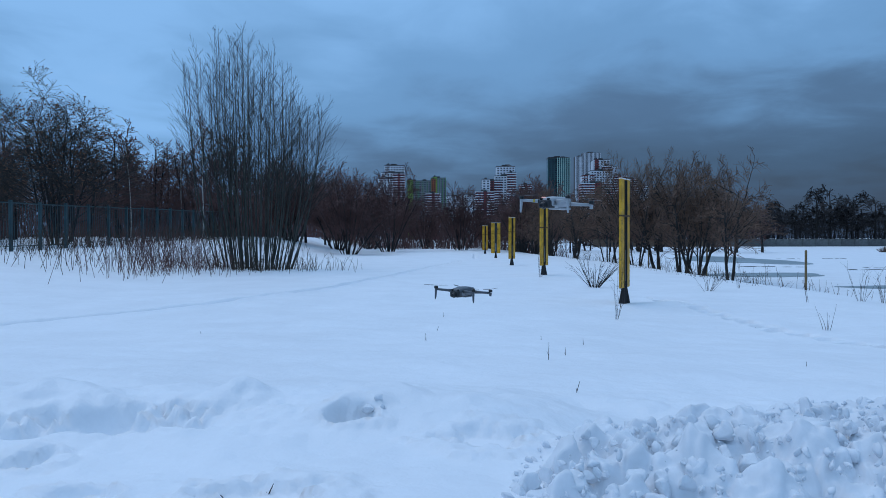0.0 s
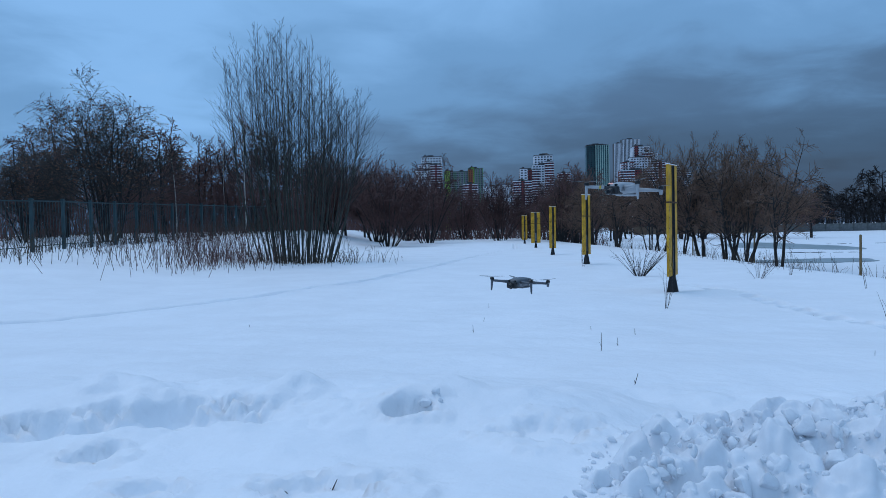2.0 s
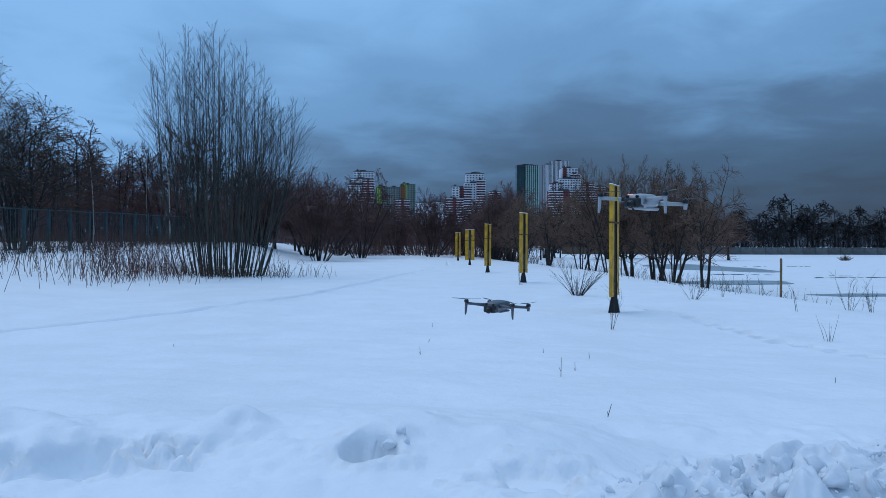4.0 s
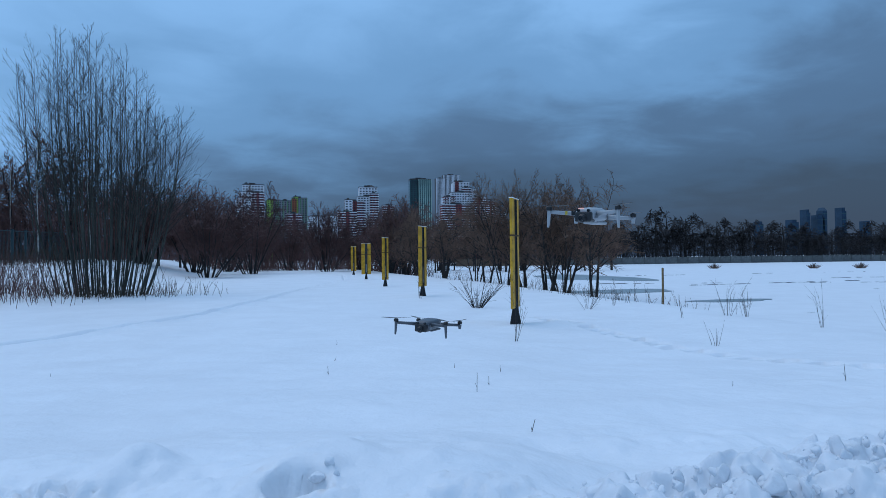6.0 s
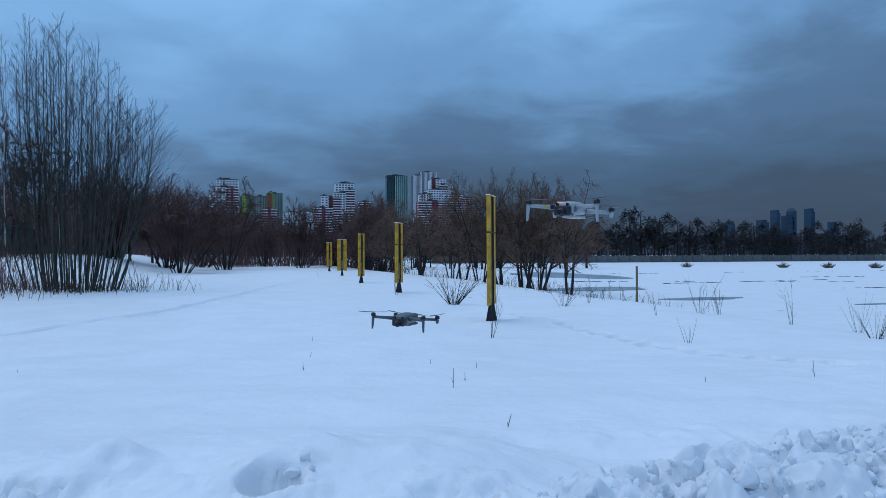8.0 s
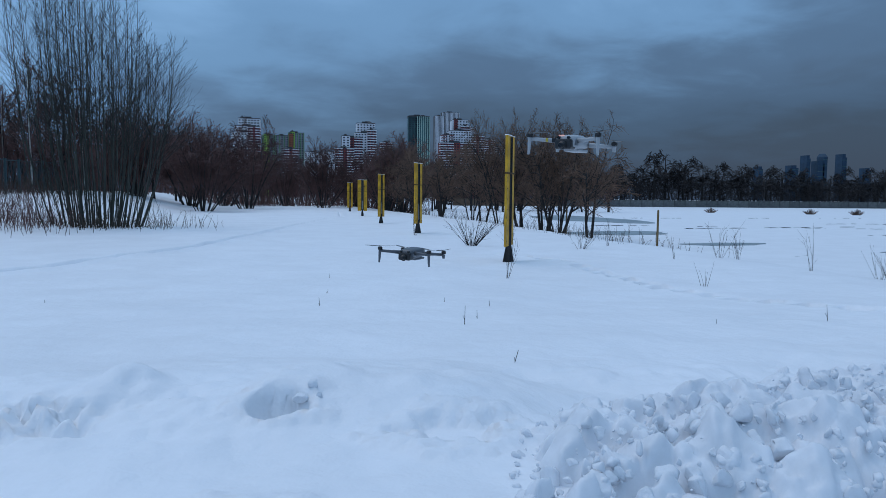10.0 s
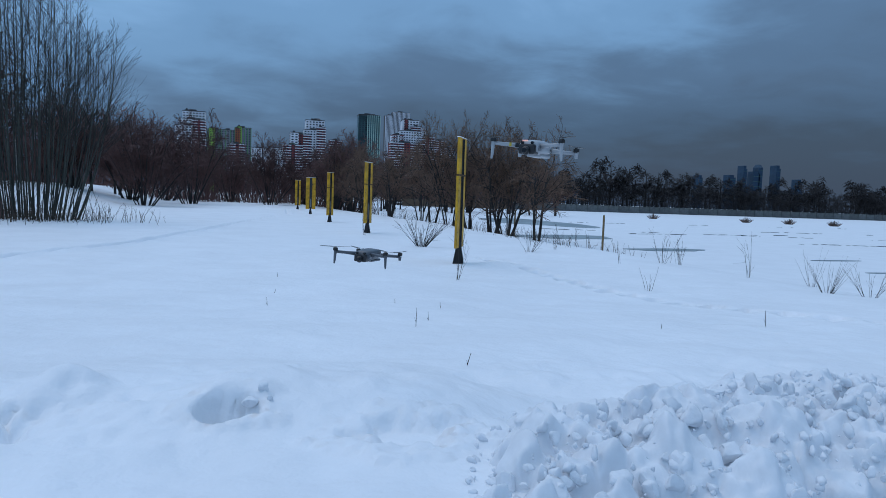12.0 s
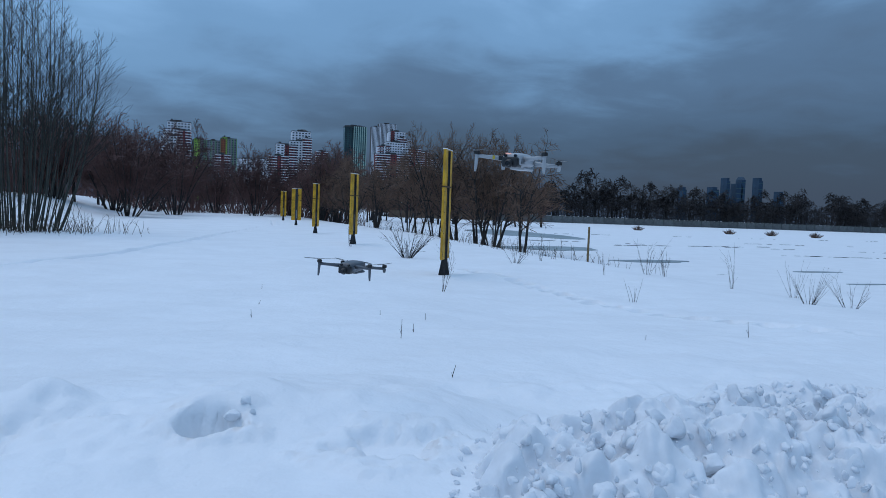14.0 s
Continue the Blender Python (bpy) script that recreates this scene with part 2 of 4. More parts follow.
# ---- mesh helpers ----
class Geo:
    """Collects vertices and faces of one part."""

    def __init__(self):
        self.v, self.f = [], []

    def add(self, verts, faces):
        o = len(self.v)
        self.v.extend(verts)
        self.f.extend([tuple(i + o for i in f) for f in faces])

    def box(self, lo, hi, m=None, taper=1.0):
        c = ((lo[0] + hi[0]) / 2, (lo[1] + hi[1]) / 2)
        vs = []
        for z in (lo[2], hi[2]):
            k = 1.0 if z == lo[2] else taper
            for x, y in ((lo[0], lo[1]), (hi[0], lo[1]), (hi[0], hi[1]), (lo[0], hi[1])):
                vs.append(Vector((c[0] + (x - c[0]) * k, c[1] + (y - c[1]) * k, z)))
        if m:
            vs = [m @ p for p in vs]
        self.add(vs, [(3, 2, 1, 0), (4, 5, 6, 7), (0, 1, 5, 4), (1, 2, 6, 5), (2, 3, 7, 6), (3, 0, 4, 7)])

    def tube(self, points, radii, sides=5, cap=True):
        """A tapered tube along points."""
        n = len(points)
        rings = []
        for i, p in enumerate(points):
            d = points[min(i + 1, n - 1)] - points[max(i - 1, 0)]
            d = d.normalized() if d.length > 1e-9 else Vector((0, 0, 1))
            a = d.orthogonal().normalized() if abs(d.x) > 0.9 else d.cross(Vector((1, 0, 0))).normalized()
            b = d.cross(a)
            rings.append([p + (a * math.cos(2 * math.pi * k / sides) + b * math.sin(2 * math.pi * k / sides)) * radii[i] for k in range(sides)])
        faces = [(i * sides + k, i * sides + (k + 1) % sides, (i + 1) * sides + (k + 1) % sides, (i + 1) * sides + k) for i in range(n - 1) for k in range(sides)]
        if cap:
            faces += [tuple(range(sides))[::-1], tuple((n - 1) * sides + k for k in range(sides))]
        self.add([p for r in rings for p in r], faces)

    def ball(self, c, r, squash=(1, 1, 1), rings=7, sides=10):
        vs = [Vector((c[0], c[1], c[2] + r * squash[2]))]
        for i in range(1, rings):
            a = math.pi * i / rings
            for k in range(sides):
                b = 2 * math.pi * k / sides
                vs.append(Vector((c[0] + r * squash[0] * math.sin(a) * math.cos(b), c[1] + r * squash[1] * math.sin(a) * math.sin(b), c[2] + r * squash[2] * math.cos(a))))
        vs.append(Vector((c[0], c[1], c[2] - r * squash[2])))
        fs = [(0, 1 + k, 1 + (k + 1) % sides) for k in range(sides)]
        for i in range(rings - 2):
            for k in range(sides):
                fs.append((1 + i * sides + k, 1 + (i + 1) * sides + k, 1 + (i + 1) * sides + (k + 1) % sides, 1 + i * sides + (k + 1) % sides))
        e = len(vs) - 1
        fs += [(e, e - 1 - k, e - 1 - (k + 1) % sides) for k in range(sides)]
        self.add(vs, fs)

    def mesh(self, name, mat, smooth=False):
        me = bpy.data.meshes.new(name)
        me.from_pydata([tuple(p) for p in self.v], [], self.f)
        me.materials.append(mat)
        if smooth:
            me.polygons.foreach_set("use_smooth", [True] * len(me.polygons))
        me.update()
        return me


def part(name, geo, mat, parent, label="", smooth=False, bevel=0.0):
    """Links geo (or a mesh) as one mesh object under a thing or a part."""
    ob = new(name, geo.mesh(name, mat, smooth) if isinstance(geo, Geo) else geo)
    ob.parent = parent
    if label:
        tagged(ob, label)
    if bevel:
        b = ob.modifiers.new("edges", "BEVEL")
        b.width, b.segments, b.limit_method = bevel, 2, "ANGLE"
    return ob


def thing(name, m, label, category, group="", kind=""):
    ob = tagged(new(name), label, category, group, kind)
    ob.matrix_basis = m
    return ob


# ---- the ground: one snow sheet from the near bank to the horizon ----
rng = np.random.default_rng(7)
LATTICE = rng.random((256, 256))


def vnoise(x, y):
    xi, yi = np.floor(x).astype(int), np.floor(y).astype(int)
    u, v = x - xi, y - yi
    u, v = u * u * (3 - 2 * u), v * v * (3 - 2 * v)
    a, b = LATTICE[xi % 256, yi % 256], LATTICE[(xi + 1) % 256, yi % 256]
    c, d = LATTICE[xi % 256, (yi + 1) % 256], LATTICE[(xi + 1) % 256, (yi + 1) % 256]
    return (a * (1 - u) + b * u) * (1 - v) + (c * (1 - u) + d * u) * v - 0.5


def fnoise(x, y, octaves=4, gain=0.5):
    s, k = 0, 1.0
    for i in range(octaves):
        s = s + vnoise(x * 2 ** i + 17.3 * i, y * 2 ** i + 9.1 * i) * k
        k *= gain
    return s


def sstep(a, b, x):
    t = np.clip((x - a) / (b - a), 0, 1)
    return t * t * (3 - 2 * t)


def along(x, y, pts):
    """Distance to a polyline, and how far along it the nearest point lies."""
    best, run, pos = np.full(np.shape(x), 1e9), 0.0, np.zeros(np.shape(x))
    for (ax, ay), (bx, by) in zip(pts, pts[1:]):
        l = math.hypot(bx - ax, by - ay)
        t = np.clip(((x - ax) * (bx - ax) + (y - ay) * (by - ay)) / (l * l), 0, 1)
        d = np.hypot(x - ax - t * (bx - ax), y - ay - t * (by - ay))
        pos = np.where(d < best, run + t * l, pos)
        best = np.minimum(best, d)
        run += l
    return best, pos


POND = -1.3
TRAIL = [(-16, 8.5), (-8.6, 13.8), (-5.5, 17.7), (-3.6, 24), (-2.4, 30.2), (-0.4, 42), (2.4, 57), (3.0, 70)]
PRINTS = [(5.1, 20.5), (6.1, 17.9), (6.15, 15.5), (6.2, 13.4), (6.6, 10.9), (7.4, 8.6)]


def height(x, y):
    x, y = np.asarray(x, float), np.asarray(y, float)
    z = np.clip(0.85 + 0.027 * (y - 30), 0.6, 1.9) * sstep(-9, -20, x + 0.04 * (y - 36))                      # rise towards the fence
    z = z + (POND * (1 - 0.25 * sstep(203, 212, y))) * sstep(10, 20.5, x + 0.06 * np.maximum(y - 45, 0))      # fall to the pond
    bank = (0.40 * sstep(2.5, 3.9, y) + 0.10 * sstep(5.15, 5.8, y)) * (1 - 0.94 * sstep(5.85, 8.8, y + 0.15 * np.sin(1.7 * x))) * (1 - 0.5 * sstep(0.4, 1.7, x))
    field = 0.26 * sstep(4.5, 6.5, y) * (1 - sstep(6.8, 13.5, y))
    near = np.exp(-((y - 5) / 4.5) ** 2)
    z = z + np.maximum(bank, field)
    z = z + near * (0.06 * fnoise(x * 0.9 + 3, y * 0.9, 3) + 0.03 * fnoise(x * 4, y * 4, 4) * (0.4 + sstep(0.1, 0.35, vnoise(x * 0.8, y * 0.8) + 0.2)))
    z = z + 0.13 * fnoise(x * 0.16, y * 0.16 + 5, 3) * sstep(6, 12, y) * (1 - 0.8 * sstep(14, 22, x)) + 0.042 * fnoise(x * 1.1, y * 1.9, 4)
    # dug-out hollows and lumps along the bank
    for cx, cy, rx, ry, depth in ((-0.58, 5.48, 0.18, 0.15, 0.26), (-2.35, 4.75, 0.14, 0.10, 0.10), (-1.75, 4.2, 0.16, 0.08, 0.05), (0.35, 5.1, 0.3, 0.2, 0.05), (-0.8, 4.2, 0.3, 0.2, 0.05)):
        r = np.hypot((x - cx) / rx, (y - cy) / ry) + 0.8 * fnoise(x * 9, y * 9, 4, 0.65)
        z = z - depth * (1 - sstep(0.7, 1.02, r)) + 0.035 * np.exp(-((r - 1.35) / 0.3) ** 2)
    # a broken trench behind the smooth front mound
    front = 4.98 + 0.26 * (x + 2.9) + 0.16 * fnoise(x * 2.3, 0 * y + 4, 3)
    reach = sstep(-3.6, -3.2, x) * (1 - sstep(-1.75, -1.35, x))
    trench = reach * sstep(front, front + 0.07, y) * (1 - sstep(front + 0.34, front + 0.46, y + 0.3 * fnoise(x * 4, y * 4, 4, 0.6)))
    z = z - trench * (0.14 + 0.07 * fnoise(x * 5, y * 5, 4, 0.55)) + 0.05 * reach * np.exp(-((y - front + 0.12) / 0.16) ** 2)
    rough = np.exp(-((x + 2.1) / 0.85) ** 2 - ((y - 5.5) / 0.42) ** 2) + 0.6 * np.exp(-((x + 1.15) / 0.3) ** 2 - ((y - 5.65) / 0.2) ** 2)
    z = z + rough * (0.12 * fnoise(x * 4.3, y * 4.3 + 2, 3, 0.5) + 0.05 * fnoise(x * 13, y * 13 + 2, 2, 0.6) - 0.02)
    for cx, cy, r0, h in ((-0.64, 5.74, 0.14, 0.05), (-1.45, 6.0, 0.16, 0.12), (-1.55, 5.85, 0.12, 0.06), (-0.35, 5.9, 0.3, 0.08), (-2.9, 5.9, 0.3, 0.1)):
        z = z + h * np.exp(-((x - cx) ** 2 + (y - cy) ** 2) / r0 ** 2)
    # old ski trail and footprints
    d, _ = along(x, y, TRAIL)
    z = z - 0.15 * np.exp(-(d / 0.13) ** 4) * (1 + 0.8 * fnoise(x * 1.5, y * 1.5, 2)) + 0.05 * np.exp(-((d - 0.27) / 0.13) ** 2)
    d, s = along(x, y, PRINTS)
    z = z - 0.26 * np.exp(-(d / 0.17) ** 4) * sstep(-0.2, 0.5, np.cos(s * 2 * math.pi / 0.62) + 1.2 * fnoise(x * 2, y * 2, 2)) + 0.06 * np.exp(-((d - 0.22) / 0.12) ** 2) * (fnoise(x * 3.5, y * 3.5, 3) + 0.15)
    z = z + 0.10 * np.exp(-((x - 5.6) / 0.7) ** 2 - ((y - 17.6) / 0.4) ** 2)
    return z


def at(x, y, dz=0.0):
    return Vector((x, y, float(height(x, y)) + dz))


def spaced(lo, hi, step, grow_lo, grow_hi, far_lo, far_hi, rate):
    mid = list(np.arange(lo, hi, step))
    out, s, p = [], grow_lo, lo
    while p > far_lo and far_lo < lo:
        s *= rate
        p -= s
        out.append(p)
    tail, s, p = [], grow_hi, mid[-1]
    while p < far_hi and far_hi > hi:
        s *= rate
        p += s
        tail.append(p)
    return np.array(out[::-1] + mid + tail)


xs = np.concatenate([spaced(-10, -4.2, 0.09, 0.07, 0.07, -3500, -20, 1.07), np.arange(-4.2, 4.2, 0.031), spaced(4.2, 8.5, 0.07, 0.07, 0.09, 99, 3500, 1.07)])
ys = np.concatenate([spaced(2.9, 3.0, 0.05, 0.06, 0.04, -600, 0, 1.2), np.arange(3.02, 7.2, 0.026), spaced(7.2, 20, 0.085, 0.07, 0.085, 99, 4500, 1.045)])
gx, gy = np.meshgrid(xs, ys)
gz = height(gx, gy)
nx, ny = len(xs), len(ys)
gv = np.stack([gx, gy, gz], -1).reshape(-1, 3)
idx = np.arange(nx * ny).reshape(ny, nx)
gf = np.stack([idx[:-1, :-1], idx[:-1, 1:], idx[1:, 1:], idx[1:, :-1]], -1).reshape(-1, 4)


def sheet(name, verts, faces, mat):
    me = bpy.data.meshes.new(name)
    me.vertices.add(len(verts))
    me.vertices.foreach_set("co", verts.astype(np.float32).ravel())
    me.loops.add(faces.size)
    me.loops.foreach_set("vertex_index", faces.astype(np.int32).ravel())
    me.polygons.add(len(faces))
    me.polygons.foreach_set("loop_start", np.arange(0, faces.size, 4, dtype=np.int32))
    me.polygons.foreach_set("use_smooth", np.ones(len(faces), dtype=bool))
    me.materials.append(mat)
    me.update(calc_edges=True)
    me.validate()
    return me


ground = tagged(new("ground", sheet("ground", gv, gf, SNOW)), "snow-covered field sloping down to a frozen pond", "ground", kind="structure")


# ---- the ploughed heap of broken snow ----
def heap_top(x, y):
    ridge = 0.46 + 0.19 * sstep(0.4, 1.7, x) + 0.04 * np.sin(3.1 * x)
    foot = sstep(0.0, 0.55, x + 0.12 - 0.42 * (y - 3.6))
    shape = sstep(3.05, 4.45, y) * (1 - sstep(4.75, 5.9, y))
    return foot * shape * ridge * (1 - sstep(3.6, 4.45, x))


hx, hy = np.meshgrid(np.arange(0.0, 4.6, 0.0125), np.arange(2.9, 6.0, 0.0125))
hz = np.maximum(heap_top(hx, hy), 0)
lump = np.zeros_like(hx)
for k in range(3400):
    # faceted blocks frozen together, large ones first
    cx, cy = rng.uniform(0.0, 4.6), rng.uniform(2.95, 5.8)
    r = 0.02 + 0.15 * rng.random() ** 3.2
    i0, i1 = max(int((cy - r * 1.5 - 2.9) / 0.0125), 0), max(int((cy + r * 1.5 - 2.9) / 0.0125), 1)
    j0, j1 = max(int((cx - r * 1.5) / 0.0125), 0), max(int((cx + r * 1.5) / 0.0125), 1)
    wx, wy = hx[i0:i1, j0:j1] - cx, hy[i0:i1, j0:j1] - cy
    if not wx.size:
        continue
    tilt, face = rng.uniform(0, 6.28), rng.uniform(0.0, 0.7)
    cap = r * rng.uniform(0.35, 0.9) + face * (wx * math.cos(tilt) + wy * math.sin(tilt))
    turn0 = rng.uniform(0, 6.28)
    for q in range(6):
        a = turn0 + q * 1.047 + rng.uniform(-0.4, 0.4)
        cap = np.minimum(cap, (r * rng.uniform(0.65, 1.0) - (wx * math.cos(a) + wy * math.sin(a))) * rng.uniform(1.4, 4.0))
    lump[i0:i1, j0:j1] = np.maximum(lump[i0:i1, j0:j1], cap)
lump[1:-1, 1:-1] = (4 * lump[1:-1, 1:-1] + lump[:-2, 1:-1] + lump[2:, 1:-1] + lump[1:-1, :-2] + lump[1:-1, 2:]) / 8
lump = np.minimum(lump, 0.15)
hz = hz + lump * sstep(0.03, 0.25, hz) * 1.2 + (0.12 * fnoise(hx * 3.2, hy * 3.2, 6, 0.55)) * sstep(0.02, 0.2, hz) - 0.1
base = height(hx, hy)
hz = np.where(hz < base - 0.05, base - 0.05, hz)
hv = np.stack([hx, hy, hz], -1).reshape(-1, 3)
idx = np.arange(hx.size).reshape(hx.shape)
hf = np.stack([idx[:-1, :-1], idx[:-1, 1:], idx[1:, 1:], idx[1:, :-1]], -1).reshape(-1, 4)
snow_bank = thing("snow_bank", pose(0, 0, 0), "ploughed bank of broken white snow lumps beside the field", "snow bank")
part("core", sheet("core", hv, hf, CHUNK), CHUNK, snow_bank, "packed lumpy snow")


def chunk_mesh(seed, cuts_of=3):
    r = random.Random(seed)
    bm = bmesh.new()
    bmesh.ops.create_icosphere(bm, subdivisions=cuts_of, radius=1)
    cuts = [(Vector((r.uniform(-1, 1), r.uniform(-1, 1), r.uniform(-1, 1))).normalized(), r.uniform(0.42, 0.8)) for _ in range(16)]
    sx, sy, sz = r.uniform(0.8, 1.25), r.uniform(0.75, 1.0), r.uniform(0.6, 0.85)
    for v in bm.verts:
        p = v.co.copy()
        for n, d in cuts:
            k = p.dot(n) - d
            if k > 0:
                p -= n * k * 0.97
        p += p.normalized() * 0.10 * noise.noise(p * 2.3 + Vector((seed, 0, 0))) + p.normalized() * 0.09 * noise.noise(p * 5 + Vector((seed, 3, 0)))
        v.co = Vector((p.x * sx, p.y * sy, p.z * sz))
    me = bpy.data.meshes.new("lump")
    bm.to_mesh(me)
    bm.free()
    me.materials.append(LUMP)
    me.polygons.foreach_set("use_smooth", [True] * len(me.polygons))
    return me


LUMPS = [chunk_mesh(s) for s in range(9)]


def heap_surface(x, y):
    return max(float(heap_top(x, y)), float(height(x, y)))


rs = random.Random(11)
rubble = Geo()
SMALL = [chunk_mesh(s, 2) for s in range(20, 27)]
SHAPES = [([v.co.copy() for v in me.vertices], [tuple(p.vertices) for p in me.polygons]) for me in SMALL]
count = 0
while count < 1300:
    x, y = rs.uniform(0.05, 4.2), rs.uniform(3.1, 5.5)
    if float(heap_top(x, y)) < 0.14:
        continue
    r = 0.008 + 0.04 * rs.random() ** 2.2
    m = Matrix.LocRotScale((x, y, heap_surface(x, y) + r * rs.uniform(-0.3, 0.3) + rs.uniform(-0.03, 0.04)), Euler((rs.uniform(0, 6), rs.uniform(0, 6), rs.uniform(0, 6))), (r, r, r))
    vs, fs = rs.choice(SHAPES)
    rubble.add([m @ v for v in vs], fs)
    count += 1
for me in SMALL:
    bpy.data.meshes.remove(me)
tagged(part("rubble", rubble, CHUNK, snow_bank, "small broken snow crumbs", True), kind="stuff")
count = 0
while count < 300:
    x, y = rs.uniform(0.1, 4.0), rs.gauss(4.35, 0.5)
    if not 3.1 < y < 5.6 or float(heap_top(x, y)) < 0.22:
        continue
    r = 0.022 + 0.085 * rs.random() ** 2.4
    lump_ob = part("lump", rs.choice(LUMPS), CHUNK, snow_bank)
    lump_ob.matrix_basis = Matrix.LocRotScale((x, y, heap_surface(x, y) + r * rs.uniform(-0.55, 0.1) + 0.01), Euler((rs.uniform(0, 6), rs.uniform(0, 6), rs.uniform(0, 6))), (r, r, r))
    count += 1


# loose lumps in the dug-out hollow and along the broken trench
for k, (x, y, r) in enumerate(((-0.47, 5.52, 0.05), (-0.40, 5.57, 0.045), (-0.52, 5.55, 0.03), (-0.43, 5.47, 0.03), (-0.60, 5.54, 0.022), (-0.36, 5.50, 0.03), (-1.72, 5.42, 0.05), (-1.80, 5.36, 0.035), (-1.66, 5.33, 0.03), (-2.45, 5.15, 0.04), (-2.6, 5.2, 0.05), (-2.2, 5.35, 0.05), (-2.95, 4.95, 0.03))):
    ob = tagged(new("snow_lump", LUMPS[k % len(LUMPS)]), "loose rounded lump of snow in the broken bank", "snow lump", "loose snow lumps")
    ob.matrix_basis = Matrix.LocRotScale(at(x, y, r * 0.25), Euler((k, 2 * k, 3 * k)), (r, r, r))


# ---- yellow board pylons along the field ----
def pylon(x, y, top, turn, lean, label):
    z0 = float(height(x, y))
    m = thing("pylon", pose(x, y, z0 - 0.05, 0, lean, turn), label, "pylon", "row of yellow pylons")
    h = top - z0 + 0.05
    split = h - 0.92
    for s in (-1, 1):
        g = Geo()
        g.box((s * 0.25 - 0.145, -0.03, 0.46), (s * 0.25 + 0.145, 0.03, split - 0.012))
        b = part("lower_board", g, YELLOW, m, bevel=0.006)
        for k in range(7):
            bolt = Geo()
            zz = 0.6 + k * (split - 0.72) / 6
            bolt.tube([Vector((s * 0.37, -0.034, zz)), Vector((s * 0.37, -0.044, zz))], [0.011, 0.009], 6)
            part("bolt", bolt, RUST, b)
        g = Geo()
        g.box((s * 0.245 - 0.145, -0.032, split + 0.012), (s * 0.245 + 0.145, 0.028, h))
        part("upper_board", g, YELLOW, m, bevel=0.006)
    g = Geo()
    g.box((-0.1, 0.0, 0.5), (0.1, 0.02, h - 0.02))
    g.box((-0.105, -0.05, 0.5), (-0.09, 0.0, h - 0.02))
    g.box((0.09, -0.05, 0.5), (0.105, 0.0, h - 0.02))
    part("channel", g, STRIPE, m, "dark metal channel", bevel=0.003)
    g = Geo()
    g.box((-0.04, -0.02, 0.52), (0.05, -0.004, split * 0.62))
    part("rail", g, GREYMETAL, m, "grey metal rail", bevel=0.003)
    g = Geo()
    g.box((-0.405, -0.045, split - 0.02), (0.405, 0.045, split + 0.02))
    part("joint_band", g, RUST, m, "rusty joint band", bevel=0.003)
    g = Geo()
    g.box((-0.40, -0.05, h), (0.40, 0.05, h + 0.02), taper=0.93)
    part("snow_cap", g, SNOW, m, "thin cap of snow", bevel=0.012)
    g = Geo()
    for a in range(4):
        rot = Matrix.Rotation(a * math.pi / 2 + 0.4, 4, "Z")
        g.add([rot @ Vector(p) for p in ((0.02, -0.015, 0.58), (0.05, -0.015, 0.58), (0.17, -0.015, -0.1), (0.02, -0.015, -0.1), (0.02, 0.015, 0.58), (0.05, 0.015, 0.58), (0.17, 0.015, -0.1), (0.02, 0.015, -0.1))],
              [(0, 1, 2, 3), (7, 6, 5, 4), (0, 4, 5, 1), (1, 5, 6, 2), (2, 6, 7, 3), (3, 7, 4, 0)])
    g.tube([Vector((0, 0, -0.1)), Vector((0, 0, 0.62))], [0.08, 0.04], 10)
    part("stand", g, BLACK, m, "black iron stand in the snow", bevel=0.004)
    return m


for x, y, top, turn, lean in ((4.58, 17.9, 3.15, 60, -0.5), (4.33, 30.3, 3.06, 58, 0), (4.2, 43.5, 3.0, 56, 0.4), (4.2, 57.5, 2.98, 7, 0), (4.12, 72, 3.02, 45, 0)):
    pylon(x, y, top, turn, lean, "tall yellow board pylon with dark centre strip and black stand")


# ---- trees ----
def wander(r, k):
    return Vector((r.gauss(0, k), r.gauss(0, k), r.gauss(0, k)))


